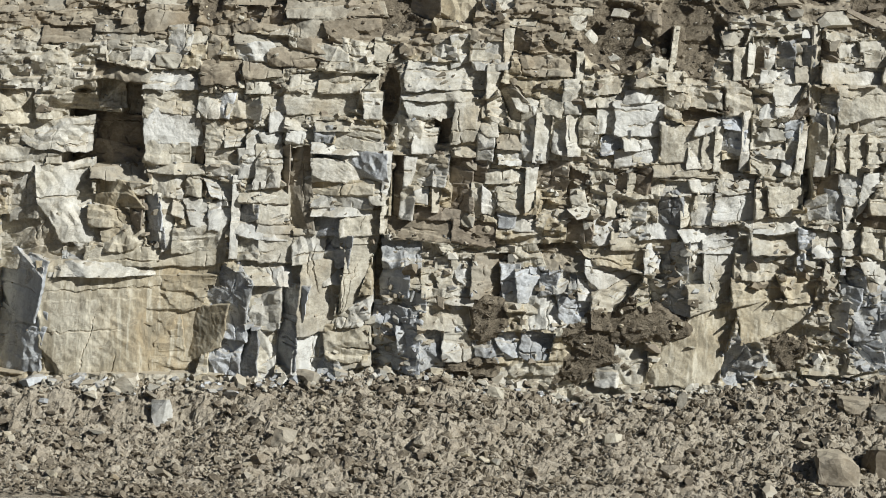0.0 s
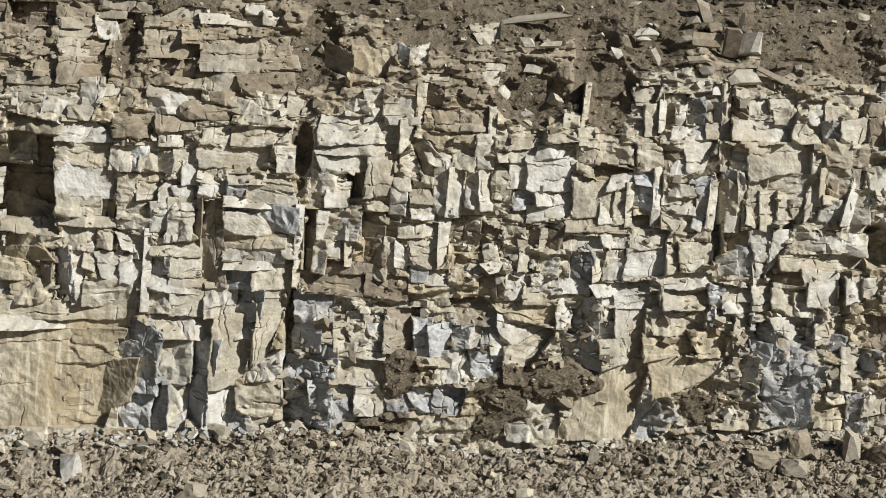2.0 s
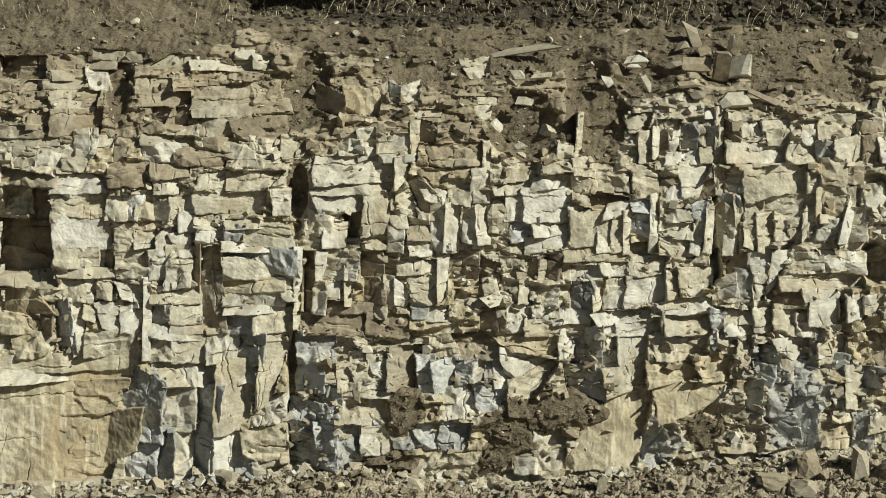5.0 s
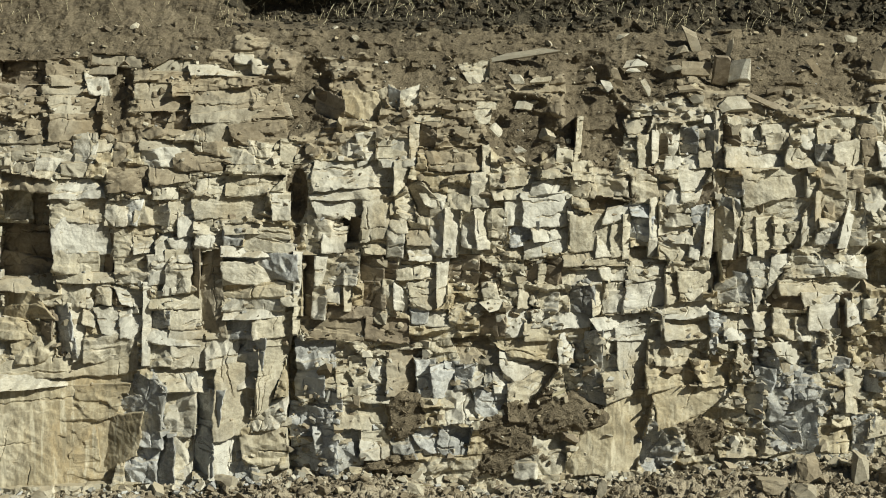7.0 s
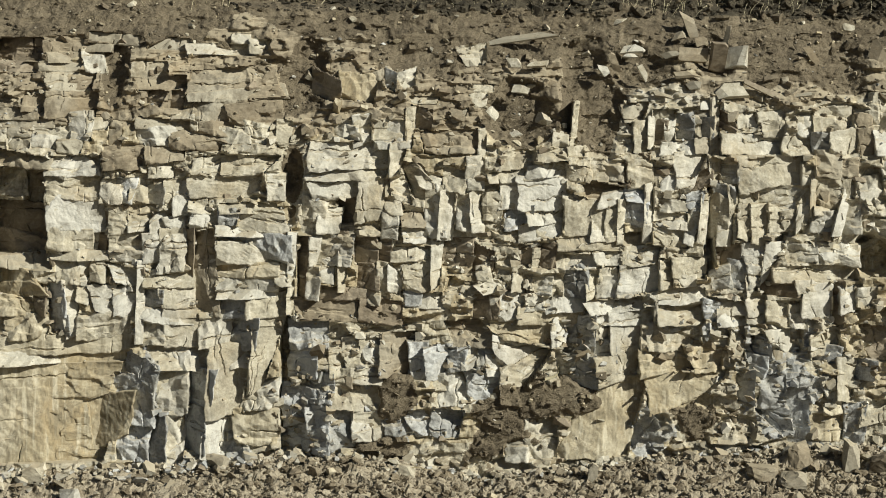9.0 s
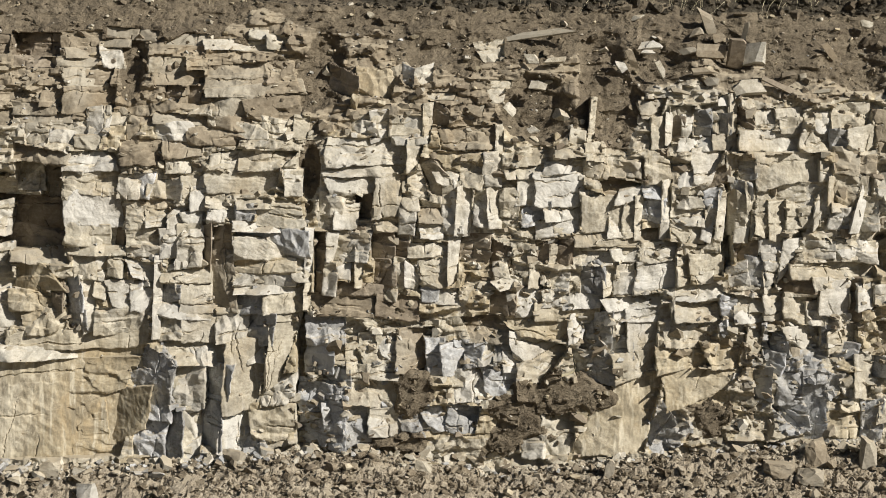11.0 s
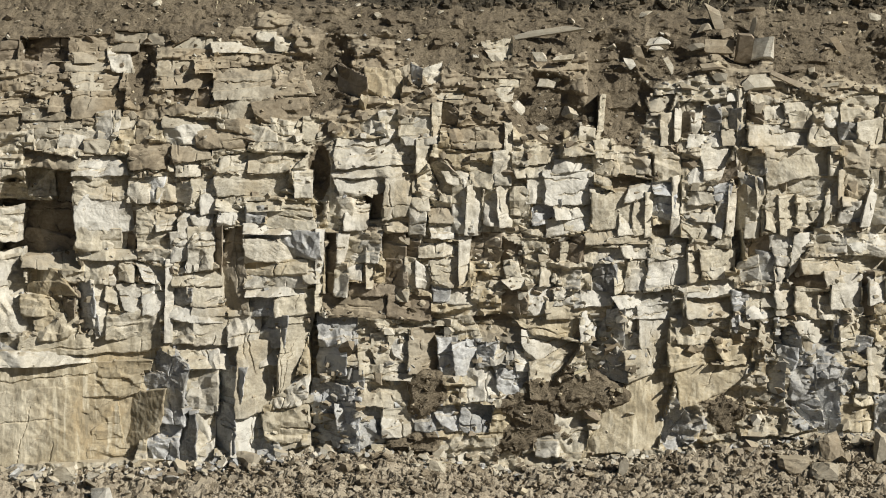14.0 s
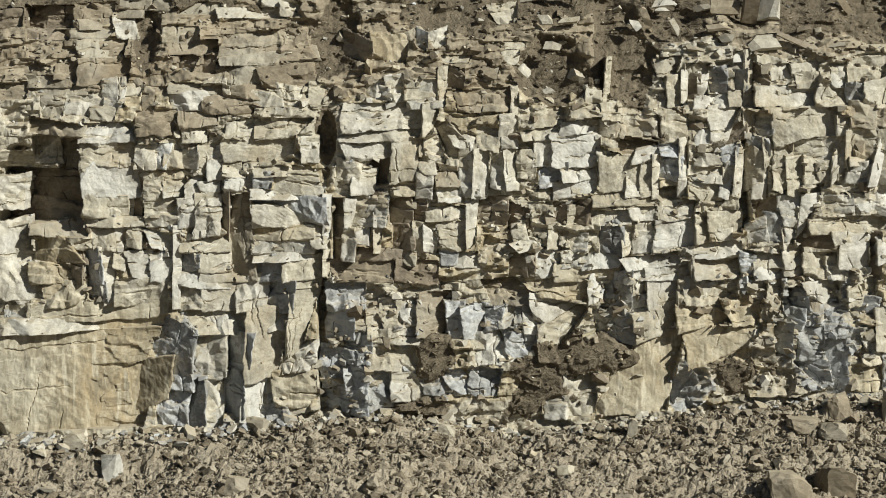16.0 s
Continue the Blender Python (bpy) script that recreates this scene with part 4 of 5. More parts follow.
stone(0.44, -0.02, 2.34, 0.18, 0.27, 22, 6, "s", 0.07, 0.10, 0.08, 0.21)
stone(1.09, -0.03, 2.38, 0.59, 0.33, 24, 12, "p", 0.50, 0.33, -0.27, -0.36)
stone(1.12, -0.09, 2.09, 0.45, 0.38, 24, 4, "s", 0.43, 0.37, 0.37, 0.67)
stone(0.79, -0.01, 2.35, 0.24, 0.48, 8, 8, "s", -0.12, 0.08, -0.70, -0.06)
stone(0.20, -0.08, 1.90, 0.47, 0.39, 12, 14, "s", -0.17, -0.18, 0.16, 0.16)
stone(0.64, -0.07, 1.93, 0.37, 0.41, 10, 6, "g", -0.14, 0.05, 0.00, -0.10)
stone(0.14, -0.10, 1.46, 0.38, 0.34, 22, 8, "g", 0.13, 0.08, -0.06, -0.08)
stone(1.15, 0.04, 2.68, 0.79, 0.26, 4, 10, "t", -0.43, 0.19, -0.02, -0.13)
stone(0.48, 0.09, 2.64, 0.56, 0.31, -8, 24, "e", -0.55, -0.03, 0.00, 0.03)
stone(1.64, 0.02, 2.68, 0.18, 0.35, 22, 6, "s", 0.05, 0.10, 0.41, 0.21)
stone(1.91, 0.04, 2.63, 0.35, 0.44, -42, 2, "g", 0.05, -0.07, 0.26, 0.00)
stone(2.20, 0.02, 2.76, 0.18, 0.28, 22, 10, "s", -0.02, 0.22, 0.00, 0.21)
stone(2.52, 0.01, 2.57, 0.36, 0.66, 22, 5, "p", -0.02, 0.14, 0.00, 0.62)
stone(2.23, 0.02, 2.45, 0.29, 0.28, -22, 4, "g", -0.15, 0.01, -0.13, -0.13)
stone(2.43, -0.11, 2.21, 0.53, 0.32, 26, 3, "p", -0.06, 0.10, 0.17, 0.28)
stone(1.88, -0.04, 2.18, 0.48, 0.36, -36, 4, "g", -0.17, -0.03, 0.00, -0.16)
stone(2.24, -0.12, 1.55, 0.83, 1.00, 3, 5, "t", 0.36, -0.13, 0.22, 0.09)
stone(1.42, -0.10, 1.28, 0.40, 0.51, 16, 6, "s", 0.01, 0.07, 0.17, 0.04)
stone(1.08, -0.09, 1.27, 0.31, 0.57, -12, 10, "s", -0.10, 0.02, 0.12, 0.12)
stone(2.71, -0.07, 1.40, 0.30, 0.25, -34, 0, "g", -0.45, -0.32, 1.59, 1.42)
stone(3.17, 0.05, 2.63, 0.66, 0.31, 2, 10, "s", 0.09, 0.01, -0.05, 0.02)
stone(3.11, -0.01, 2.33, 0.73, 0.29, 2, 2, "t", 0.12, 0.05, 0.08, 0.21)
stone(3.86, 0.05, 2.65, 0.36, 0.36, 22, 8, "s", -0.22, 0.21, 0.08, 0.04)
stone(3.59, -0.01, 2.35, 0.42, 0.32, 6, 6, "t", -0.16, 0.21, 0.00, 0.00)
stone(3.23, -0.06, 1.93, 0.78, 0.45, -5, 12, "t", 0.55, 0.35, -0.06, 0.19)
stone(4.01, 0.02, 2.65, 0.17, 0.48, 27, 4, "s", 0.08, -0.02, 0.00, 0.00)
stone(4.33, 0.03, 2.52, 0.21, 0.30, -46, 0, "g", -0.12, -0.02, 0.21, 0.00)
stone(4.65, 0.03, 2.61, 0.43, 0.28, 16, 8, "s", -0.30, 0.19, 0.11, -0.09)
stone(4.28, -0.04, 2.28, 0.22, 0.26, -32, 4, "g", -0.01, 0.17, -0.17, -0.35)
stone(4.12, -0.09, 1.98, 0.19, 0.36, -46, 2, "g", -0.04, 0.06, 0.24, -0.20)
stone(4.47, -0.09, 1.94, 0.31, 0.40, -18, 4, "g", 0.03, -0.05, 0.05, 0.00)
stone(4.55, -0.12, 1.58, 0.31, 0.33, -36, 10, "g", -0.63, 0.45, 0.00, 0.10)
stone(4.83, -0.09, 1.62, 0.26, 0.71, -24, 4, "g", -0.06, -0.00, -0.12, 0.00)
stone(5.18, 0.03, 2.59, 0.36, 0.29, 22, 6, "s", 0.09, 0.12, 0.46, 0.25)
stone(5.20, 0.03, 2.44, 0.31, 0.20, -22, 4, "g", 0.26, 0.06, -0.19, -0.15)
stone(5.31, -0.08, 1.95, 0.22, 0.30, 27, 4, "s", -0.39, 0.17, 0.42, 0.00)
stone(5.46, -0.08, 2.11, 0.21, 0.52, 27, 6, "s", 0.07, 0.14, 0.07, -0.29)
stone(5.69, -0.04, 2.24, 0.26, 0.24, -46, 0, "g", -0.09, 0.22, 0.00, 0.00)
stone(5.31, -0.11, 1.72, 0.27, 0.12, 12, 10, "t", 0.11, 0.05, 0.17, 0.06)
stone(5.24, -0.11, 1.47, 0.52, 0.33, 12, 8, "t", -0.01, -0.00, 0.09, 0.00)
stone(5.58, -0.10, 1.53, 0.24, 0.50, -16, 4, "g", 0.02, 0.08, 0.19, -0.19)
stone(5.90, -0.11, 1.68, 0.45, 0.25, 22, 10, "s", 0.03, -0.02, 0.03, 0.17)
stone(5.94, 0.09, 2.58, 0.44, 0.43, -22, 4, "k", -0.14, 0.12, 0.00, -0.17)
stone(6.42, -0.08, 1.78, 0.60, 0.95, -14, 8, "g", -0.02, -0.00, 0.13, 0.00)
stone(6.51, 0.04, 2.57, 0.59, 0.61, 18, 8, "s", -0.03, 0.01, 0.00, 0.03)
# far left, seen at the start
stone(-6.738, 0.094, 3.208, 0.475, 0.655, -7, 2, "s", 0.05, 0.04, 0.06, 0.15)
stone(-6.210, 0.067, 3.095, 0.688, 0.989, 19, 6, "s", -0.16, -0.06, 0.11, -0.08)
stone(-6.699, 0.099, 2.575, 0.844, 0.674, -11, 1, "s", 0.04, 0.05, 0.08, 0.12)
stone(-6.939, 0.188, 4.359, 0.459, 0.416, 7, 14, "t", -0.06, -0.06, 0.05, 0.02)
stone(-6.423, 0.135, 3.996, 0.840, 0.356, 5, 13, "s", -0.04, 0.07, 0.13, -0.06)
stone(-6.839, 0.103, 3.659, 0.596, 0.288, 1, 0, "s", 0.07, 0.05, 0.00, -0.05)


def build_face():
    xs, zs = np.arange(-8.0, 7.6, 0.016), np.arange(-0.1, 7.52, 0.016)
    x, z = np.meshgrid(xs, zs, indexing="ij")
    zt = z - 0.045 * x
    soil = np.maximum(np.clip((z - 6.05 + 0.9 * cloud(x * 0.8, z * 0.8, 12)) * 2.0, 0, 1), np.clip(inside(x, z, HOLLOWS) * 4, 0, 1))
    rock = 0.13 * fracture(x, zt, 0.46, 0.20, 1, 1.3, 0.12) + 0.06 * fracture(x, zt, 0.20, 0.10, 2, 1.6, 0.1, 1.0, 0.2) + 0.05 * facets(x, zt, 0.11, 3, 0.4) + 0.02 * facets(x, zt, 0.05, 4, 1.1)
    clod = 0.14 * cloud(x * 1.3, z * 1.6, 20, 5) + 0.035 * fracture(x, zt, 0.40, 0.15, 6, 1.4, 0.1, 1.0, 0.3) + 0.03 * facets(x, zt, 0.10, 16, 0.7) + 0.012 * facets(x, zt, 0.045, 26)
    y = face_y(x, z) - 0.03 * (1 - soil) + 0.8 * rock * (1 - soil) + clod * (0.15 + 0.85 * soil)
    y += 0.16 * np.clip(inside(x, z, HOLLOWS) * 2, 0, 1) + 0.36 * np.clip(inside(x, z, GAPS) * 4, 0, 1)
    # the undercut below the turf
    y += 0.50 * np.clip((z - 6.97 - 0.1 * cloud(x, x * 0, 9)) * 8, 0, 1) * np.interp(x, [-2.9, -2.7, -1.7, -0.8, 1.4], [0.0, 1, 0.9, 0.3, 0.05])
    pick = np.where(soil > 0.5, 1, np.where(inside(x, z, BEDS) + 0.9 * cloud(x * 2.5, z * 3.5, 83) > 0.05, 2, np.where(cloud(x * 0.9, z * 1.4, 50) > 0.12, 3, 0)))
    pick = np.where((pick != 1) & (z > np.interp(x, [2.0, 2.6], [5.35, 5.75]) + 0.5 * cloud(x * 1.1, z * 1.1, 77)), 6, pick)
    pick = np.where(z > 7.0 + 0.25 * cloud(x * 1.2, z * 2, 78) + np.interp(x, [-3.2, -2.7], [0.6, 0.0]), 5, pick)
    for bx, by, bz, w, h, ty, tp, tone, lean, taper, top, foot in BLOCKS:
        i0, i1 = np.searchsorted(xs, (bx - w * 0.8 - 0.05, bx + w * 0.8 + 0.05))
        j0, j1 = np.searchsorted(zs, (bz - h * 0.8 - 0.05, bz + h * 0.8 + 0.05))
        cut = (slice(i0, i1), slice(j0, j1))
        dx, dz = x[cut] - bx, z[cut] - bz
        v = (dz - dx * (top + foot) / 2) / h
        u = (dx - lean * dz) / (w * np.clip(1 + 2 * taper * v, 0.2, 2))
        within = (np.abs(u) < 0.5 + 0.02 / w) & (np.abs(v) < 0.5 + 0.02 / h)
        y[cut] = np.where(within, by + ty * dx + tp * dz + 0.045 + 0.3 * rock[cut], y[cut])
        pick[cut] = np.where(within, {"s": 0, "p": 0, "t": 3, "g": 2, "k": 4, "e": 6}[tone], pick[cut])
    fan = inside(x, z, FANS) + 1.1 * cloud(x * 3.5, z * 3.5, 87)
    heaped = face_y(x, z) + 0.01 - 0.07 * np.clip(fan * 2.5, 0, 1) + 0.5 * clod
    y = np.where(fan > 0.02, np.minimum(y, heaped), y)
    pick = np.where(fan > 0.02, 1, pick)
    verts = np.stack([x + 0.006 * cloud(x * 30, z * 30, 3, 1), y, z], -1).reshape(-1, 3)
    faces = grid_faces(len(xs), len(zs))
    ob = link_mesh("rock_face", verts.tolist(), faces.tolist(), [SAND, SOIL, GREY, TAN, SHADE, TURF, DUST], picks=pick[:-1, :-1].ravel().astype(np.int32))
    return tagged(ob, "fractured bedded sandstone quarry face with brown soil hollows", "rock face", kind="structure")


def crest(x):
    """Height of the rubble bank where it leans on the rock."""
    return np.interp(x, [-9, -5.8, -4.6, -3.4, -2.2, -1.2, -0.2, 0.7, 1.6, 2.6, 4.2, 5.8, 8], [0.62, 0.66, 0.72, 0.80, 0.92, 0.95, 0.86, 0.68, 0.78, 0.92, 1.10, 1.14, 1.1])


def bank_z(x, y):
    k = np.clip((y + 3.2) / 2.7, 0, 1)
    z = crest(x) * (0.25 * k + 0.75 * np.power(k, 1.25))
    z = z + 0.16 * cloud(x * 0.8, y * 0.8, 60, 4) * np.clip(k * 3, 0, 1) * np.clip((1.2 - k) * 3, 0.3, 1)
    z = z - 0.25 * np.interp(x, [-4.4, -3.7], [1.0, 0.0]) * np.clip((-0.75 - y + 0.15 * smooth_noise(x * 2, x * 0, 66)) * 5, 0, 1) * np.clip(k * 2.5, 0, 1)
    return z


def build_bank():
    xs, ys = np.arange(-8.6, 8.2, 0.03), np.arange(-4.2, 0.55, 0.03)
    x, y = np.meshgrid(xs, ys, indexing="ij")
    k = np.clip((y + 3.6) / 0.6, 0, 1)
    z = bank_z(x, y) + k * (0.10 * np.abs(cloud(x * 3, y * 3, 70, 4)) - 0.07 * fracture(x, y, 0.2, 0.16, 9) - 0.05 * fracture(x, y, 0.09, 0.08, 19)) + 0.015 * k - 0.03 * (1 - k)
    verts = np.stack([x, y, z], -1).reshape(-1, 3)
    ob = link_mesh("rubble_bank", verts.tolist(), grid_faces(len(xs), len(ys)).tolist(), [TALUS])
    return tagged(ob, "bank of grey-brown earth and broken stone against the rock face", "rubble bank", kind="structure")


def build_ground():
    r = [-400, -60, -14, -9, -8, -7, -6, -5, -4, -3, -2, -1, 0, 1, 2, 3, 4, 5, 6, 7, 8, 9, 14, 60, 400]
    x, y = np.meshgrid(np.array(r, float), np.array(r, float) - 3, indexing="ij")
    verts = np.stack([x, y, 0.02 * cloud(x * 0.7, y * 0.7, 80) - 0.01], -1).reshape(-1, 3)
    ob = link_mesh("ground", verts.tolist(), grid_faces(len(r), len(r)).tolist(), [TALUS])
    return tagged(ob, "packed grey-brown quarry floor with dust and grit", "ground", kind="structure")


def build_top():
    """The plateau behind the edge of the cut."""
    xs = np.concatenate([[-400, -60, -20], np.arange(-8.0, 7.7, 0.1), [20, 60, 400]])
    ys = np.concatenate([np.arange(1.72, 3.4, 0.1), [5, 9, 20, 60, 300]])
    x, y = np.meshgrid(xs, ys, indexing="ij")
    z = 7.47 + 0.06 * cloud(x * 1.5, y * 1.5, 91, 5) + 0.012 * np.clip(y - 2, 0, 60)
    ob = link_mesh("plateau", np.stack([x, y, z], -1).reshape(-1, 3).tolist(), grid_faces(len(xs), len(ys)).tolist(), [TURF])
    return tagged(ob, "dark topsoil with roots along the top edge of the cut", "plateau", kind="structure")


rock_face = build_face()
rubble_bank = build_bank()
build_ground()
build_top()


# ---------- stones of the face ----------
def cut_away(bm, point, normal):
    """Cuts a convex block by a plane and closes it."""
    geom = bm.verts[:] + bm.edges[:] + bm.faces[:]
    got = bmesh.ops.bisect_plane(bm, geom=geom, plane_co=point, plane_no=normal, clear_outer=True)
    edges = [e for e in got["geom_cut"] if isinstance(e, bmesh.types.BMEdge)]
    if len(edges) > 2:
        bmesh.ops.contextual_create(bm, geom=edges)


def broken_block(w, h, deep, yaw, pitch, r, chips=6, splits=2, lean=0.0, corners=0.7):
    """A block of rock broken along flat planes: front at y = 0, running back to y = deep."""
    bm = bmesh.new()
    bmesh.ops.create_cube(bm, size=1.0)
    for v in bm.verts:
        v.co = Vector((v.co.x * w * 1.08, (v.co.y + 0.5) * (deep + 0.25) - 0.25, v.co.z * h * 1.08))
    # the front
    cut_away(bm, (0, 0, 0), (math.sin(yaw), -math.cos(yaw) * math.cos(pitch), math.sin(pitch)))
    size = min(w, h)
    for _ in range(splits):
        n = Vector((math.sin(yaw) + r.uniform(-0.45, 0.45), -1.0, math.sin(pitch) + r.uniform(-0.4, 0.4)))
        cut_away(bm, (r.uniform(-0.3, 0.3) * w, r.uniform(-0.01, 0.02) * size, r.uniform(-0.3, 0.3) * h), n)
    for _ in range(chips):
        a = r.uniform(0, 6.283)
        ox, oz = math.cos(a), math.sin(a)
        reach = 1.0 / max(abs(ox) / 0.5, abs(oz) / 0.5)
        p = (ox * reach * w * r.uniform(0.62, 0.95), 0.0, oz * reach * h * r.uniform(0.62, 0.95))
        cut_away(bm, p, Vector((ox * h, -r.uniform(0.15, 1.4) * size, oz * w)))
    for sx, sz in ((1, 1), (1, -1), (-1, 1), (-1, -1)):
        if r.random() < corners:
            k = r.uniform(0.70, 0.98)
            cut_away(bm, (sx * 0.5 * w * k, 0, sz * 0.5 * h * r.uniform(0.75, 1.0)), Vector((sx * r.uniform(0.3, 1), -r.uniform(0, 0.35), sz * r.uniform(0.3, 1))))
    for v in bm.verts:
        v.co.x += lean * v.co.z
    return bm


def block_mesh(name, bm, material):
    me = bpy.data.meshes.new(name)
    bm.to_mesh(me)
    bm.free()
    me.materials.append(material)
    return me


def block_patch(x, y, z, w, h, ty, tp, tone, lean, taper, top, foot):
    """A jointed block: a front broken into flat facets, ledges and cracks along the bedding, knocked-off corners, sides that run back."""
    r = random.Random(int(x * 1000) * 7 + int(z * 1000))
    size, big = min(w, h), w * h > (0.08 if tone == "p" else 0.3) and tone in "tp"
    nx, nz = max(6, min(150, int(w * 1.08 / 0.011))), max(6, min(130, int(h * 1.08 / 0.011)))
    u, v = np.meshgrid(np.linspace(-0.5, 0.5, nx), np.linspace(-0.5, 0.5, nz), indexing="ij")
    s1, s2 = r.uniform(0, 90), r.uniform(0, 90)
    px = u * (w * 1.06 + 0.03) * (1 + 2 * taper * v) + lean * v * h
    px += 0.16 * min(w, 0.35) * (facets(v * h + s1, u * w * 0.4, 0.16, 1) + 0.4 * facets(v * h + s1, u * w * 0.4, 0.05, 2))
    pz = v * (h * 1.06 + 0.03) + u * w * (top * (v + 0.5) + foot * (0.5 - v))
    pz += 0.16 * min(h, 0.35) * (facets(u * w + s2, v * h * 0.4, 0.18, 3) + 0.4 * facets(u * w + s2, v * h * 0.4, 0.05, 4))
    gx, gz = px + x, pz + z - 0.045 * x
    turn = r.uniform(0, 3.1)
    k = 0.3 if big else 1.0
    # flat fracture planes that meet in sharp ridges and notches
    if ty < -0.4:
        k = 0.6 * k

    def plane():
        cx, cz = r.uniform(-0.35, 0.35) * w, r.uniform(-0.35, 0.35) * h
        return k * (r.uniform(-0.6, 0.6) * (px - cx) + r.uniform(-0.5, 0.6) * (pz - cz))

    d = np.minimum(np.maximum(plane(), plane()), np.maximum(plane(), plane()))
    if w * h > 0.10:
        d = np.maximum(d, np.minimum(plane(), plane()) - 0.03)
    # broken corners
    for _ in range(r.randint(1, 3)):
        a = r.choice((0.8, 2.35, 3.9, 5.5)) + r.uniform(-0.5, 0.5)
        ox, oz = math.cos(a), math.sin(a)
        d = d + np.maximum(0.0, (ox * u + oz * v) - r.uniform(0.38, 0.58)) * size * r.choice((0.8, 1.6, 3.0)) * (0.4 if big else 1.0)
    d = d - np.quantile(d, 0.45)
    d = np.clip(d, -0.05, 0.09) + 0.2 * (d - np.clip(d, -0.05, 0.09))
    d = d + ty * px + tp * pz
    d = d + k * min(size, 0.4) * 0.14 * facets(gx, gz, 0.10, 6, turn + 1) + 0.007 * facets(gx, gz, 0.035, 7, turn)
    # ledges and open cracks along the bedding, and a few upright joints
    for _ in range(r.randint(1, 3) if h > 0.18 else 0):
        line = (v - r.uniform(-0.35, 0.35)) * h - r.uniform(-0.08, 0.08) * u * w + 0.05 * facets(gx, gz, 0.13, 8, turn)
        if r.random() < 0.55:
            d = d + r.uniform(0.012, 0.04) * k * np.clip(line / 0.018, 0, 1)
        else:
            d = d + r.uniform(0.02, 0.05) * np.clip(1 - np.abs(line) / 0.013, 0, 1) * np.clip((r.uniform(-0.2, 0.5) - r.choice((-1, 1)) * u) * 6, 0, 1)
    for _ in range(r.randint(0, 2) if w > 0.25 else 0):
        line = (u - r.uniform(-0.35, 0.35)) * w - r.uniform(-0.25, 0.25) * v * h + 0.05 * facets(gx, gz, 0.12, 9, turn)
        d = d + r.uniform(0.015, 0.045) * np.clip(1 - np.abs(line) / 0.012, 0, 1) * np.clip((r.uniform(-0.3, 0.4) - r.choice((-1, 1)) * v) * 6, 0, 1)
    rim = np.minimum((0.5 - np.abs(u)) * w, (0.5 - np.abs(v)) * h)
    d = d + 0.010 * np.clip(1 - rim / 0.010, 0, 1) * (0.6 + facets(gx, gz, 0.06, 44))
    verts = np.stack([px, d, pz], -1).reshape(-1, 3)
    faces = grid_faces(nx, nz).tolist()
    ring = [i * nz for i in range(nx)] + [(nx - 1) * nz + j for j in range(1, nz)] + [i * nz + nz - 1 for i in range(nx - 2, -1, -1)] + [j for j in range(nz - 2, 0, -1)]
    back = verts[ring].copy()
    back[:, 1] = 0.45
    base, m = len(verts), len(ring)
    faces += [(ring[q], base + q, base + (q + 1) % m, ring[(q + 1) % m]) for q in range(m)]
    faces.append(tuple(base + q for q in range(m - 1, -1, -1)))
    ob = link_mesh("stone", np.concatenate([verts, back]).tolist(), faces, [TONES[tone]], rock_face)
    ob.location = (x, y, z)


for plan in BLOCKS:
    block_patch(*plan)


# ---------- loose fragments ----------
def fragment(r, flat=1.0):
    """A small angular fragment about one unit across."""
    bm = bmesh.new()
    bmesh.ops.create_cube(bm, size=1.0)
    for _ in range(6):
        n = Vector((r.uniform(-1, 1), r.uniform(-1, 1), r.uniform(-1, 1))).normalized()
        cut_away(bm, n * r.uniform(0.30, 0.52), n)
    for v in bm.verts:
        v.co.z *= flat
    bmesh.ops.triangulate(bm, faces=bm.faces[:])
    bm.verts.index_update()
    vs = [tuple(v.co) for v in bm.verts]
    fs = [tuple(v.index for v in f.verts) for f in bm.faces]
    bm.free()
    return np.array(vs), fs


LUMPS = [fragment(rng, rng.choice((0.5, 0.7, 0.9, 1.0))) for _ in range(36)]


def heap(name, places, mats, parent, label, tumble=0.7):
    """Fragments too small to pick apart, joined: places are x, y, z, size and the material's number."""
    verts, faces, picks, base = [], [], [], 0
    for x, y, z, s, k in places:
        vs, fs = rng.choice(LUMPS)
        turn = np.array(Euler((rng.uniform(-tumble, tumble), rng.uniform(-tumble, tumble), rng.uniform(0, 6.28))).to_matrix())
        p = (vs * (s * rng.uniform(0.8, 1.6), s, s * rng.uniform(0.6, 1.1))) @ turn.T + (x, y, z)
        verts += p.tolist()
        faces += [tuple(base + q for q in f) for f in fs]
        picks += [k] * len(fs)
        base += len(vs)
    ob = link_mesh(name, verts, faces, mats, parent, picks)
    return tagged(ob, label, kind="stuff")


def face_surface(x, z):
    hit, loc, nor, _ = rock_face.ray_cast((x, -3.0, z), (0, 1, 0))
    return loc.y if hit else float(face_y(x, z))


def spot(x, z, spots):
    return float(inside(np.array(x), np.array(z), spots))


# shattered rock between the larger blocks, and chips on the soil
bits, chips = [], []
while len(bits) < 1100:
    x, z = rng.uniform(-7.6, 7.2), rng.uniform(0.7, 6.3)
    if spot(x, z, HOLLOWS) > 0 or spot(x, z, FANS) > 0 or spot(x, z, GAPS) > -0.1 or (x < -3.9 and z < 2.3) or rng.random() < (z - 5.2) * 0.7:
        continue
    if any(abs(x - q[0]) < q[3] / 2 - 0.02 and abs(z - q[2]) < q[4] / 2 - 0.02 for q in BLOCKS):
        continue
    s = min(0.15, 0.07 * math.exp(rng.gauss(0, 0.45)))
    k = 2 if spot(x, z, BEDS) > 0 else 1 if z > 5.3 else rng.choice((0, 0, 0, 1, 3))
    bits.append((x, face_surface(x, z) + 0.15 * s, z, s, k))
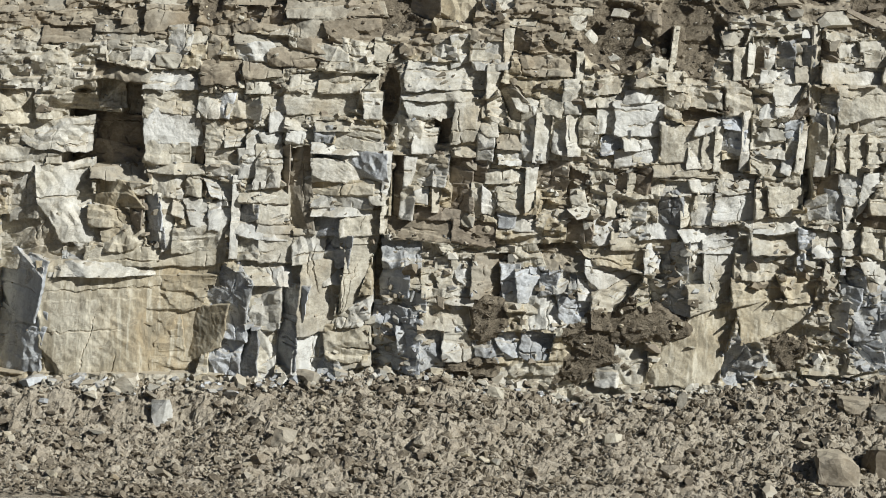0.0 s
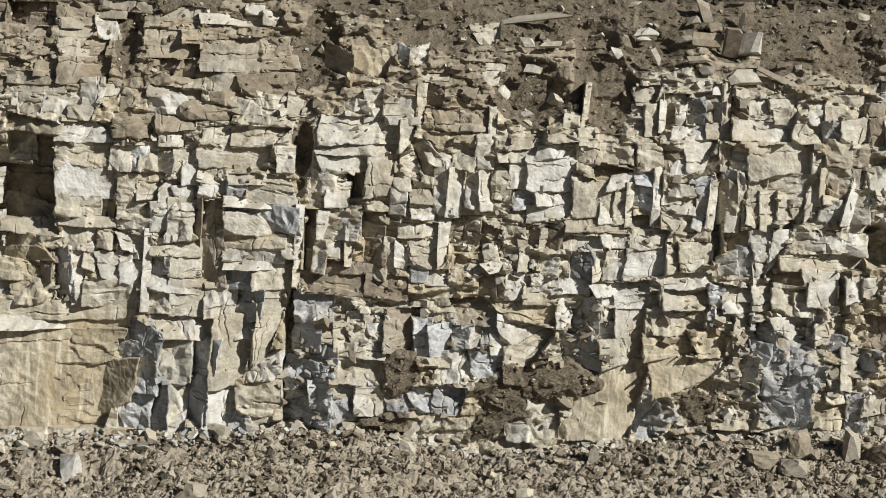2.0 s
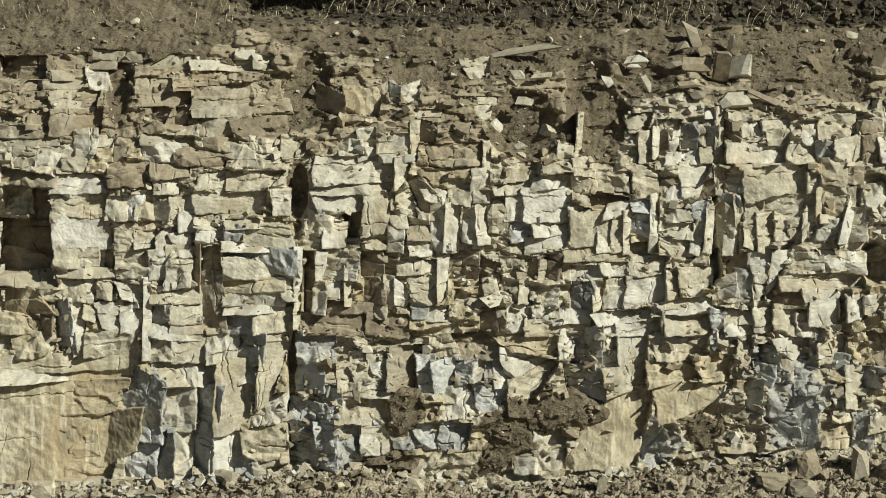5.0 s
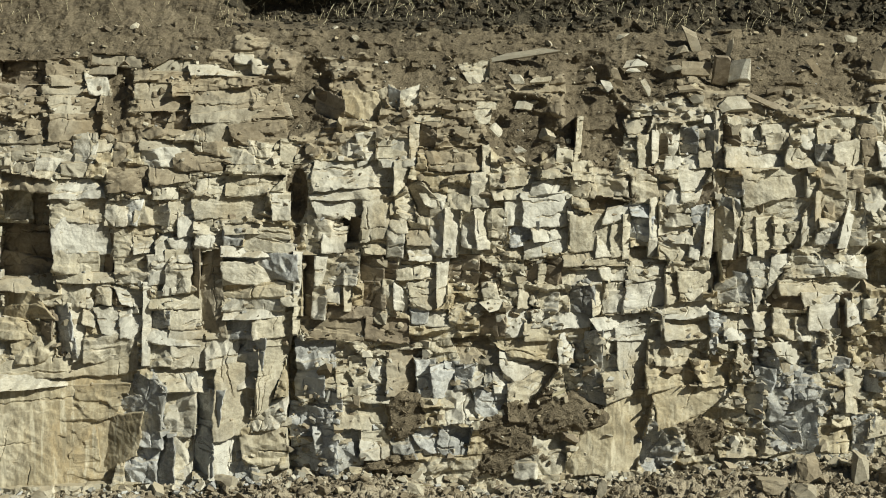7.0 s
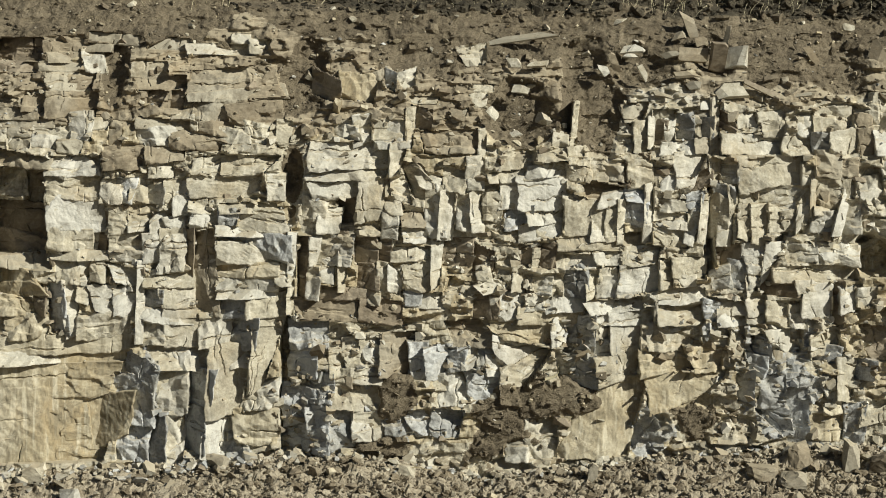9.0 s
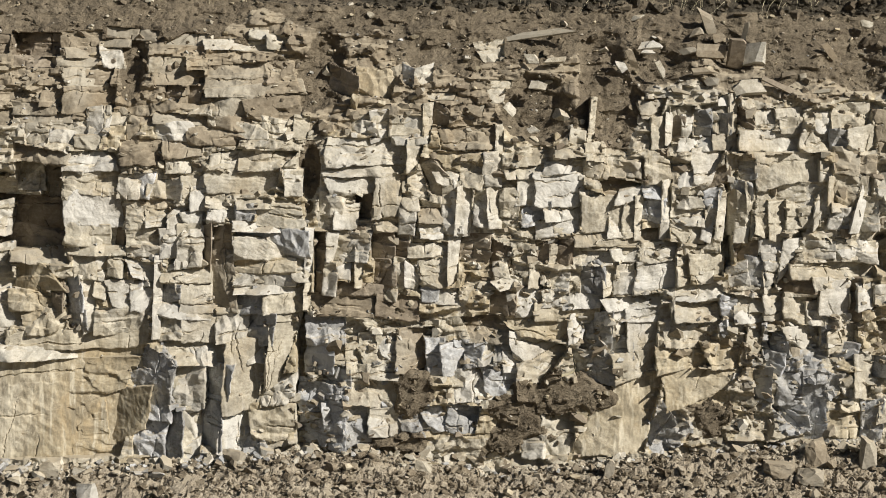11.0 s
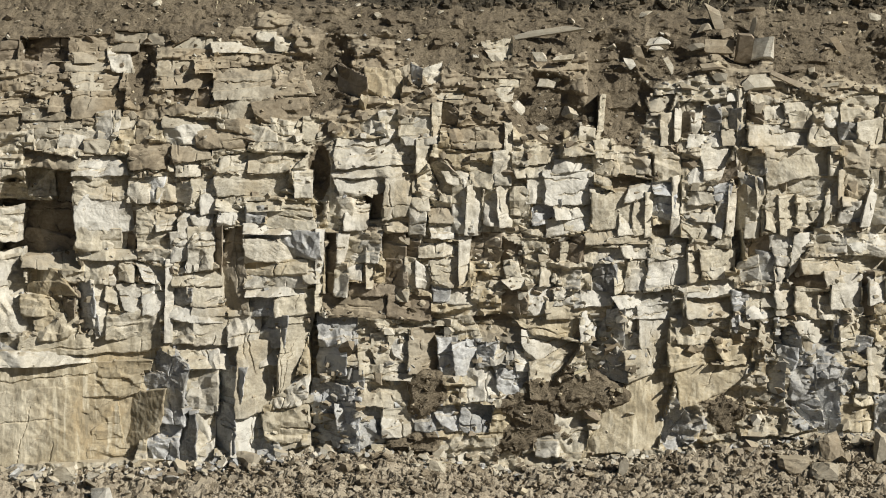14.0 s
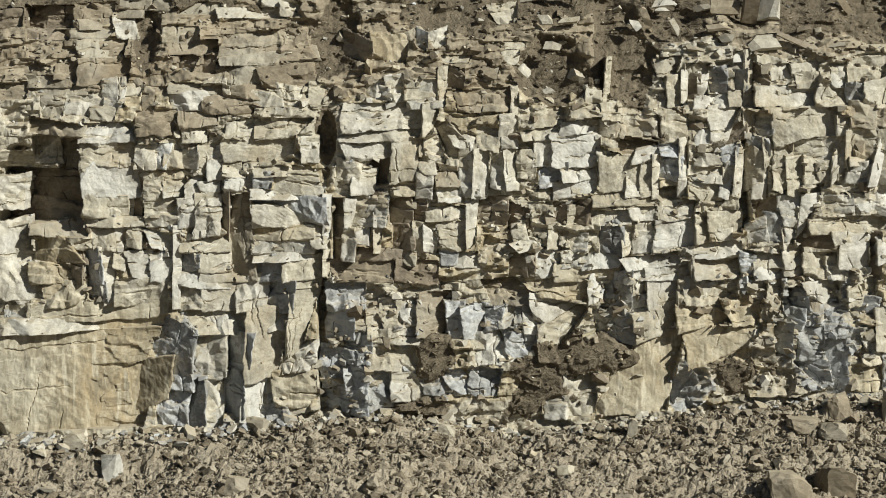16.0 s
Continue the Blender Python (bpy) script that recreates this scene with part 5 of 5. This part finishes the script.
heap("shattered_rock", bits, [SAND, DUST, GREY, SHADE], rock_face, "small angular blocks of shattered sandstone", 0.22)
while len(chips) < 1500:
    x, z = rng.uniform(-7.6, 7.2), rng.uniform(0.8, 7.0)
    if z < 5.6 and spot(x, z, HOLLOWS) < 0 and spot(x, z, FANS) < 0:
        continue
    s = min(0.2, 0.032 * math.exp(rng.gauss(0, 0.6)))
    chips.append((x, face_surface(x, z) - 0.01, z, s, rng.choice((0, 0, 0, 0, 1, 2, 3))))
heap("loose_fragments", chips, [SOIL, SHADE, TAN, SAND], rock_face, "loose brown clods and pale stone chips")

# broken pieces wedged among the blocks, thickest in the crushed beds
bpy.context.view_layer.update()
shape = bpy.context.evaluated_depsgraph_get()
CRUSHED = [
    (4.84, 2.11, 1.05, 0.81),
    (4.84, 2.11, 1.05, 0.81),
    (0.12, 1.86, 0.75, 0.95),
    (-1.23, 2.34, 0.60, 0.45),
    (0.69, 3.43, 0.57, 0.49),
    (1.96, 2.46, 0.34, 0.42),
    (-1.69, 1.48, 0.45, 0.57),
    (3.54, 2.65, 0.64, 0.30),
]
wedged = []
while len(wedged) < 560:
    if rng.random() < 0.8:
        cx, cz, rx, rz = rng.choice(CRUSHED)
        x, z, s = cx + rng.uniform(-rx, rx), cz + rng.uniform(-rz, rz), min(0.17, 0.075 * math.exp(rng.gauss(0, 0.45)))
    else:
        x, z, s = rng.uniform(-7.2, 6.9), rng.uniform(1.2, 5.3), min(0.16, 0.065 * math.exp(rng.gauss(0, 0.45)))
        if x < -3.8 and z < 2.4:
            continue
    hit, place, normal, _, ob, _ = scene.ray_cast(shape, (x, -3.0, z), (0, 1, 0))
    if hit and place.y > -0.8 and spot(x, z, HOLLOWS) < 0 and spot(x, z, FANS) < 0:
        grey_bed = spot(x, z, BEDS) > -0.1
        wedged.append((x, place.y + 0.22 * s, z, s, rng.choice((0, 1, 1, 2)) if grey_bed else rng.choice((0, 0, 2, 2))))
heap("broken_pieces", wedged, [SAND, GREY, DUST], rock_face, "broken angular pieces wedged among the larger blocks", 0.5)

# chips lying on the ledges
bpy.context.view_layer.update()
shape = bpy.context.evaluated_depsgraph_get()
ledge = []
for _ in range(9000):
    x, z = rng.uniform(-7.4, 7.0), rng.uniform(1.0, 8.5)
    hit, place, normal, _, ob, _ = scene.ray_cast(shape, (x, -3.0, z), Vector((0, 1, -0.45)).normalized())
    if hit and normal.z > 0.5 and 0.9 < place.z < 6.6 and len(ledge) < 1000:
        s = min(0.09, 0.026 * math.exp(rng.gauss(0, 0.5)))
        ledge.append((place.x, place.y, place.z + 0.2 * s, s, rng.choice((0, 0, 1, 1, 2, 3))))
heap("ledge_chips", ledge, [SAND, DUST, GREY, SOIL], rock_face, "small chips and grit lying on the ledges")

grit = []
while len(grit) < 19000:
    x, y = rng.uniform(-8.2, 7.8), rng.uniform(-3.7, 0.1)
    s = min(0.15, 0.027 * math.exp(rng.gauss(0, 0.6)))
    grit.append((x, y, float(bank_z(x, y)) + 0.045, s, rng.choice((0, 0, 0, 1, 1, 2))))
heap("rubble_grit", grit, [TALUS, SOIL, DUST], rubble_bank, "small clods and chips of broken stone")

apron = []
while len(apron) < 620:
    x = rng.choice((rng.uniform(-6.6, -2.2), rng.uniform(-6.6, -2.2), rng.uniform(-2.2, 6.8)))
    y = -0.12 - abs(rng.gauss(0, 0.30 if x < -3.2 else 0.2))
    s = min(0.24, 0.055 * math.exp(rng.gauss(0, 0.5)))
    apron.append((x, y, float(bank_z(x, y)) + 0.06 + 0.2 * s, s, rng.choice((0, 0, 1, 2))))
heap("rock_chips", apron, [SAND, GREY, DUST], rubble_bank, "pale broken chips fallen at the rock's foot")

lump_meshes = []
for k, (vs, fs) in enumerate(LUMPS):
    me = bpy.data.meshes.new("stone")
    me.from_pydata(vs.tolist(), [], fs)
    me.materials.append((TALUS, TALUS, TAN, TALUS, DUST, SHADE)[k % 6])
    lump_meshes.append(me)
for _ in range(290):
    x, y = rng.uniform(-7.8, 7.4), rng.uniform(-3.3, -0.2)
    s = rng.uniform(0.06, 0.12) if rng.random() < 0.93 else rng.uniform(0.13, 0.20)
    ob = new("stone", rng.choice(lump_meshes))
    ob.parent = rubble_bank
    ob.matrix_basis = Matrix.LocRotScale((x, y, float(bank_z(x, y)) + 0.05 + 0.12 * s), Euler((rng.uniform(-0.6, 0.6), rng.uniform(-0.6, 0.6), rng.uniform(0, 6.28))), (s * rng.uniform(0.9, 1.5), s, s * 0.8))


# ---------- loose slabs and boulders ----------
def flat_stone(x, y, z, length, width, angle, face, tone, label):
    """A thin broken plate: angle turns it in the face's plane, face tips it towards the sky."""
    r = random.Random(int(x * 997) + int(z * 991))
    thick = max(0.035, min(0.09, 0.3 * width))
    bm = broken_block(length, width, thick, 0.0, 0.0, r, 2, 1, r.uniform(-0.3, 0.3), 0.35)
    ob = tagged(new("flat_stone", block_mesh("flat_stone", bm, TONES[tone])), label, "stone", "flat stones on the upper slope")
    ob.matrix_basis = Matrix.Translation((x, y, z)) @ pose(0, 0, 0, 0, -angle, 0) @ pose(0, 0, 0, -face, 0, r.uniform(-12, 12))
    return ob


def boulder(x, y, z, w, h, tone, label):
    """A broken boulder: a block with many planes knocked off."""
    r = random.Random(int(x * 997) + int(z * 991))
    bm = bmesh.new()
    bmesh.ops.create_cube(bm, size=1.0)
    for _ in range(7):
        n = Vector((r.uniform(-1, 1), r.uniform(-1, 0.6), r.uniform(-0.5, 1))).normalized()
        cut_away(bm, n * r.uniform(0.36, 0.56), n)
    bmesh.ops.triangulate(bm, faces=bm.faces[:])
    for _ in range(2):
        bmesh.ops.subdivide_edges(bm, edges=bm.edges[:], cuts=1, use_grid_fill=True)
    for v in bm.verts:
        v.co += 0.05 * noise.noise_vector(v.co * 5 + Vector((x, y, z)))
    bmesh.ops.rotate(bm, verts=bm.verts[:], matrix=Matrix.Rotation(r.uniform(-0.25, 0.25), 3, "Y"))
    for v in bm.verts:
        v.co = Vector((v.co.x * w * 0.98, v.co.y * w * 0.8, v.co.z * h * 1.02))
    ob = tagged(new("boulder", block_mesh("boulder", bm, TONES[tone])), label, "boulder", "boulders on the rubble bank")
    ob.location = (x, y + 0.1, z)
    return ob


flat_stone(1.128, 0.907, 6.601, 0.91, 0.09, 8, 40, "e", "long thin tan sandstone slab lying on the soil")
flat_stone(3.412, 1.067, 6.816, 0.41, 0.15, -69, 10, "e", "narrow tan slab standing upright in the soil")
flat_stone(3.423, 0.771, 6.382, 0.37, 0.20, -2, 5, "e", "square tan sandstone slab on the slope")
flat_stone(3.755, 0.741, 6.336, 0.21, 0.40, -4, -20, "k", "dark grey block among broken slabs")
flat_stone(4.002, 0.758, 6.366, 0.28, 0.29, 3, 10, "s", "pale square slab tilted on the slope")
flat_stone(3.371, 0.637, 6.145, 0.41, 0.11, 4, 40, "e", "flat tan slab on brown soil")
flat_stone(3.347, 0.553, 5.993, 0.29, 0.11, -6, 30, "e", "small tan slab on brown soil")
flat_stone(3.934, 0.516, 5.932, 0.44, 0.20, 4, 35, "s", "pale wedge-shaped slab lying flat")
flat_stone(4.337, 0.525, 5.940, 0.50, 0.08, -23, 20, "k", "dark thin slab leaning downhill")
flat_stone(2.603, 0.836, 6.474, 0.34, 0.11, 3, 35, "s", "thin pale slab on dark soil")
flat_stone(2.637, 0.786, 6.389, 0.30, 0.06, 12, 30, "s", "thin pale splinter of sandstone")
flat_stone(2.187, 0.688, 6.213, 0.25, 0.12, -65, 0, "s", "small pale broken slab")
flat_stone(2.357, 0.713, 6.259, 0.28, 0.09, -67, 5, "e", "grey splinter standing on end")
flat_stone(2.747, 0.640, 6.137, 0.22, 0.07, -61, 10, "s", "pale narrow splinter of sandstone")
flat_stone(3.065, 0.780, 6.389, 0.30, 0.08, 12, 30, "e", "thin tan slab on brown soil")
flat_stone(4.504, 0.631, 6.122, 0.38, 0.06, 16, 25, "k", "thin grey slab on brown soil")
flat_stone(4.759, 0.504, 5.872, 0.43, 0.06, 4, 30, "e", "thin tan slab half buried")
flat_stone(3.036, 0.477, 5.849, 0.38, 0.06, -7, 40, "e", "thin tan slab half buried")
flat_stone(5.569, 1.074, 6.801, 0.16, 0.09, -17, 25, "s", "small pale slab near the turf")
flat_stone(5.907, 0.856, 6.444, 0.34, 0.23, -59, 5, "e", "broken tan slab at the slope")
flat_stone(0.999, 0.701, 6.251, 0.17, 0.12, 0, 20, "s", "small pale stone on brown soil")
flat_stone(1.311, 0.696, 6.236, 0.28, 0.08, 6, 25, "s", "flat pale stone on brown soil")
flat_stone(1.091, 0.507, 5.902, 0.21, 0.11, -8, 25, "s", "pale triangular stone on brown soil")
flat_stone(0.724, 0.334, 5.571, 0.17, 0.11, -45, 10, "s", "pale chip on brown soil")
flat_stone(0.249, 0.323, 5.541, 0.17, 0.14, -10, 20, "e", "tan stone on brown soil")
flat_stone(1.023, 0.249, 5.310, 0.13, 0.08, 21, 25, "s", "small pale chip on brown soil")
flat_stone(3.903, 0.951, 6.675, 0.24, 0.06, 76, 0, "e", "thin tan splinter standing in the soil")
flat_stone(5.021, 0.826, 6.436, 0.29, 0.09, -57, 10, "e", "tan stone on the soil slope")
flat_stone(3.226, 0.947, 6.660, 0.22, 0.11, 12, 30, "e", "tan stone below the turf")
flat_stone(3.542, 0.885, 6.582, 0.16, 0.12, 17, 20, "e", "tan stone below the turf")
boulder(3.878, -2.450, 0.483, 0.50, 0.35, "e", "tan boulder at the foot of the bank")
boulder(4.456, -2.190, 0.530, 0.50, 0.36, "e", "brown layered boulder at the foot of the bank")
boulder(-4.700, -1.000, 0.500, 0.26, 0.34, "s", "pale block half buried in the rubble")
boulder(-2.970, -2.090, 0.460, 0.28, 0.21, "e", "brown stone on the rubble bank")
boulder(-5.243, -0.650, 0.800, 0.27, 0.24, "e", "pale grey broken block at the rock's foot")
boulder(-4.658, 0.980, 0.934, 0.23, 0.39, "e", "pale grey block leaning on the rock")
boulder(4.760, -0.750, 1.179, 0.28, 0.32, "e", "pale upright boulder on the bank")
boulder(5.429, -0.780, 1.212, 0.22, 0.42, "e", "tan slab standing upright in the rubble")
boulder(4.626, -1.120, 0.947, 0.33, 0.20, "e", "brown slab half buried in the rubble")
boulder(4.276, -0.950, 0.992, 0.45, 0.17, "e", "flat brown slab on the rubble")
boulder(2.076, -0.760, 0.914, 0.13, 0.25, "e", "narrow tan stone standing in the rubble")
boulder(3.764, 0.150, 1.211, 0.29, 0.27, "g", "pale grey block at the rock's foot")
boulder(2.903, 0.700, 1.201, 0.46, 0.47, "g", "blue-grey wedge of rock at the foot of the face")
boulder(4.257, 0.210, 1.233, 0.23, 0.17, "e", "tan stone on the bank")
boulder(-0.353, -0.720, 0.911, 0.23, 0.19, "e", "pale square stone at the rock's foot")
boulder(0.008, 0.460, 0.923, 0.23, 0.23, "e", "tan stone at the rock's foot")
boulder(-4.685, 0.960, 0.879, 0.20, 0.26, "g", "pale blue-grey stone leaning on the rock")
boulder(-2.840, -0.530, 0.966, 0.29, 0.19, "e", "pale stone at the rock's foot")
boulder(5.795, -0.890, 1.118, 0.32, 0.29, "k", "dark brown stone on the bank")


def twig(name, x, y, z, length, angle, bend, width, material, label):
    """A thin tapering stick or root, bent along its length."""
    verts, faces = [], []
    a, n = radians(angle), 8
    for k in range(n + 1):
        f = k / n
        c = Vector((math.cos(a), 0, math.sin(a))) * (length * (f - 0.5)) + Vector((-math.sin(a), 0, math.cos(a))) * (bend * length * (f - f * f) * 4 * (0.6 + 0.8 * f))
        w = width * (1.2 - 0.7 * f)
        verts += [tuple(c + Vector((0, math.cos(q * 1.2566) * w, math.sin(q * 1.2566) * w))) for q in range(5)]
    for k in range(n):
        for q in range(5):
            p = 5 * k + q
            r = 5 * k + (q + 1) % 5
            faces.append((p, r, r + 5, p + 5))
    faces += [(4, 3, 2, 1, 0), tuple(5 * n + q for q in range(5))]
    ob = link_mesh(name, verts, faces, [material])
    ob.location = (x, y, z)
    return tagged(ob, label, "root")


twig("root", -0.317, -0.660, 0.900, 0.43, 8, 0.12, 0.008, STRAW, "thin pale root lying on the rubble")
twig("root", 1.530, -0.181, 2.179, 0.27, 52, -0.30, 0.020, STRAW, "thick pale broken root in the hollow")
twig("root", 2.424, 0.902, 6.582, 0.33, 79, 0.10, 0.008, TURF, "dark thin root sticking out of the soil")
twig("root", 2.555, 0.814, 6.436, 0.22, 56, 0.05, 0.008, TURF, "dark thin root sticking out of the soil")
twig("root", 4.283, 1.210, 7.006, 0.27, 59, 0.10, 0.007, STRAW, "pale dry stem standing at the edge")
twig("root", -0.629, 1.315, 7.148, 0.31, 81, 0.15, 0.007, STRAW, "pale dry root hanging under the turf")
twig("root", -1.089, 1.342, 7.173, 0.29, 77, 0.20, 0.006, STRAW, "pale dry root hanging under the turf")
twig("root", -0.512, 1.271, 7.089, 0.35, 95, -0.15, 0.008, STRAW, "pale dry root hanging under the turf")
twig("root", -2.450, 1.349, 7.173, 0.28, 93, 0.10, 0.006, STRAW, "pale dry root hanging under the turf")


# ---------- roots and dry grass along the edge ----------
def strands(name, count, place, length, sag, width, material, label):
    """Thin bent blades, each a tapered three-sided strip."""
    verts, faces = [], []
    for _ in range(count):
        p, d = place()
        p, d = Vector(p), Vector(d).normalized()
        n, L = 4, length * rng.uniform(0.4, 1.3)
        wob = Vector((rng.uniform(-1, 1), rng.uniform(-1, 1), rng.uniform(-0.5, 0.5))) * 1.1
        base = len(verts)
        for k in range(n + 1):
            f = k / n
            c = p + d * (L * f) + wob * (L * 0.4 * f * f) + Vector((0, 0, -sag * L * f * f))
            w = width * (1.15 - f)
            verts += [(c.x - w, c.y, c.z), (c.x + w, c.y, c.z), (c.x, c.y - w, c.z + w)]
        for k in range(n):
            a = base + 3 * k
            for q in range(3):
                faces.append((a + q, a + (q + 1) % 3, a + 3 + (q + 1) % 3, a + 3 + q))
    return tagged(link_mesh(name, verts, faces, [material]), label, name.replace("_", " "), kind="stuff")


def on_lip():
    x = rng.choice((rng.uniform(-3.0, 1.0), rng.uniform(1.8, 5.2), rng.uniform(-7.4, 7.0)))
    z = rng.uniform(7.08, 7.46)
    return (x, face_surface(x, z) - 0.02, z), (rng.uniform(-0.6, 0.6), -0.45, rng.uniform(-1.3, -0.2))


def on_slope():
    x, z = rng.uniform(-7.4, 7.0), rng.uniform(6.7, 7.3)
    return (x, face_surface(x, z) - 0.01, z), (rng.uniform(-1, 1), -0.15, rng.uniform(-0.35, 0.25))


strands("hanging_roots", 360, on_lip, 0.24, 0.6, 0.0036, STRAW, "pale dry roots and grass hanging over the dark edge")
strands("dry_grass", 220, on_slope, 0.13, 0.4, 0.0026, STRAW, "thin dry grass stems strewn on the topsoil")
clods = []
for _ in range(1300):
    x, z = rng.uniform(-3.0, 7.2), rng.uniform(6.9, 7.5)
    clods.append((x, face_surface(x, z), z, min(0.15, 0.05 * math.exp(rng.gauss(0, 0.5))), rng.choice((0, 0, 0, 1))))
heap("turf_clods", clods, [TURF, SOIL], rock_face, "dark crumbling clods of topsoil")
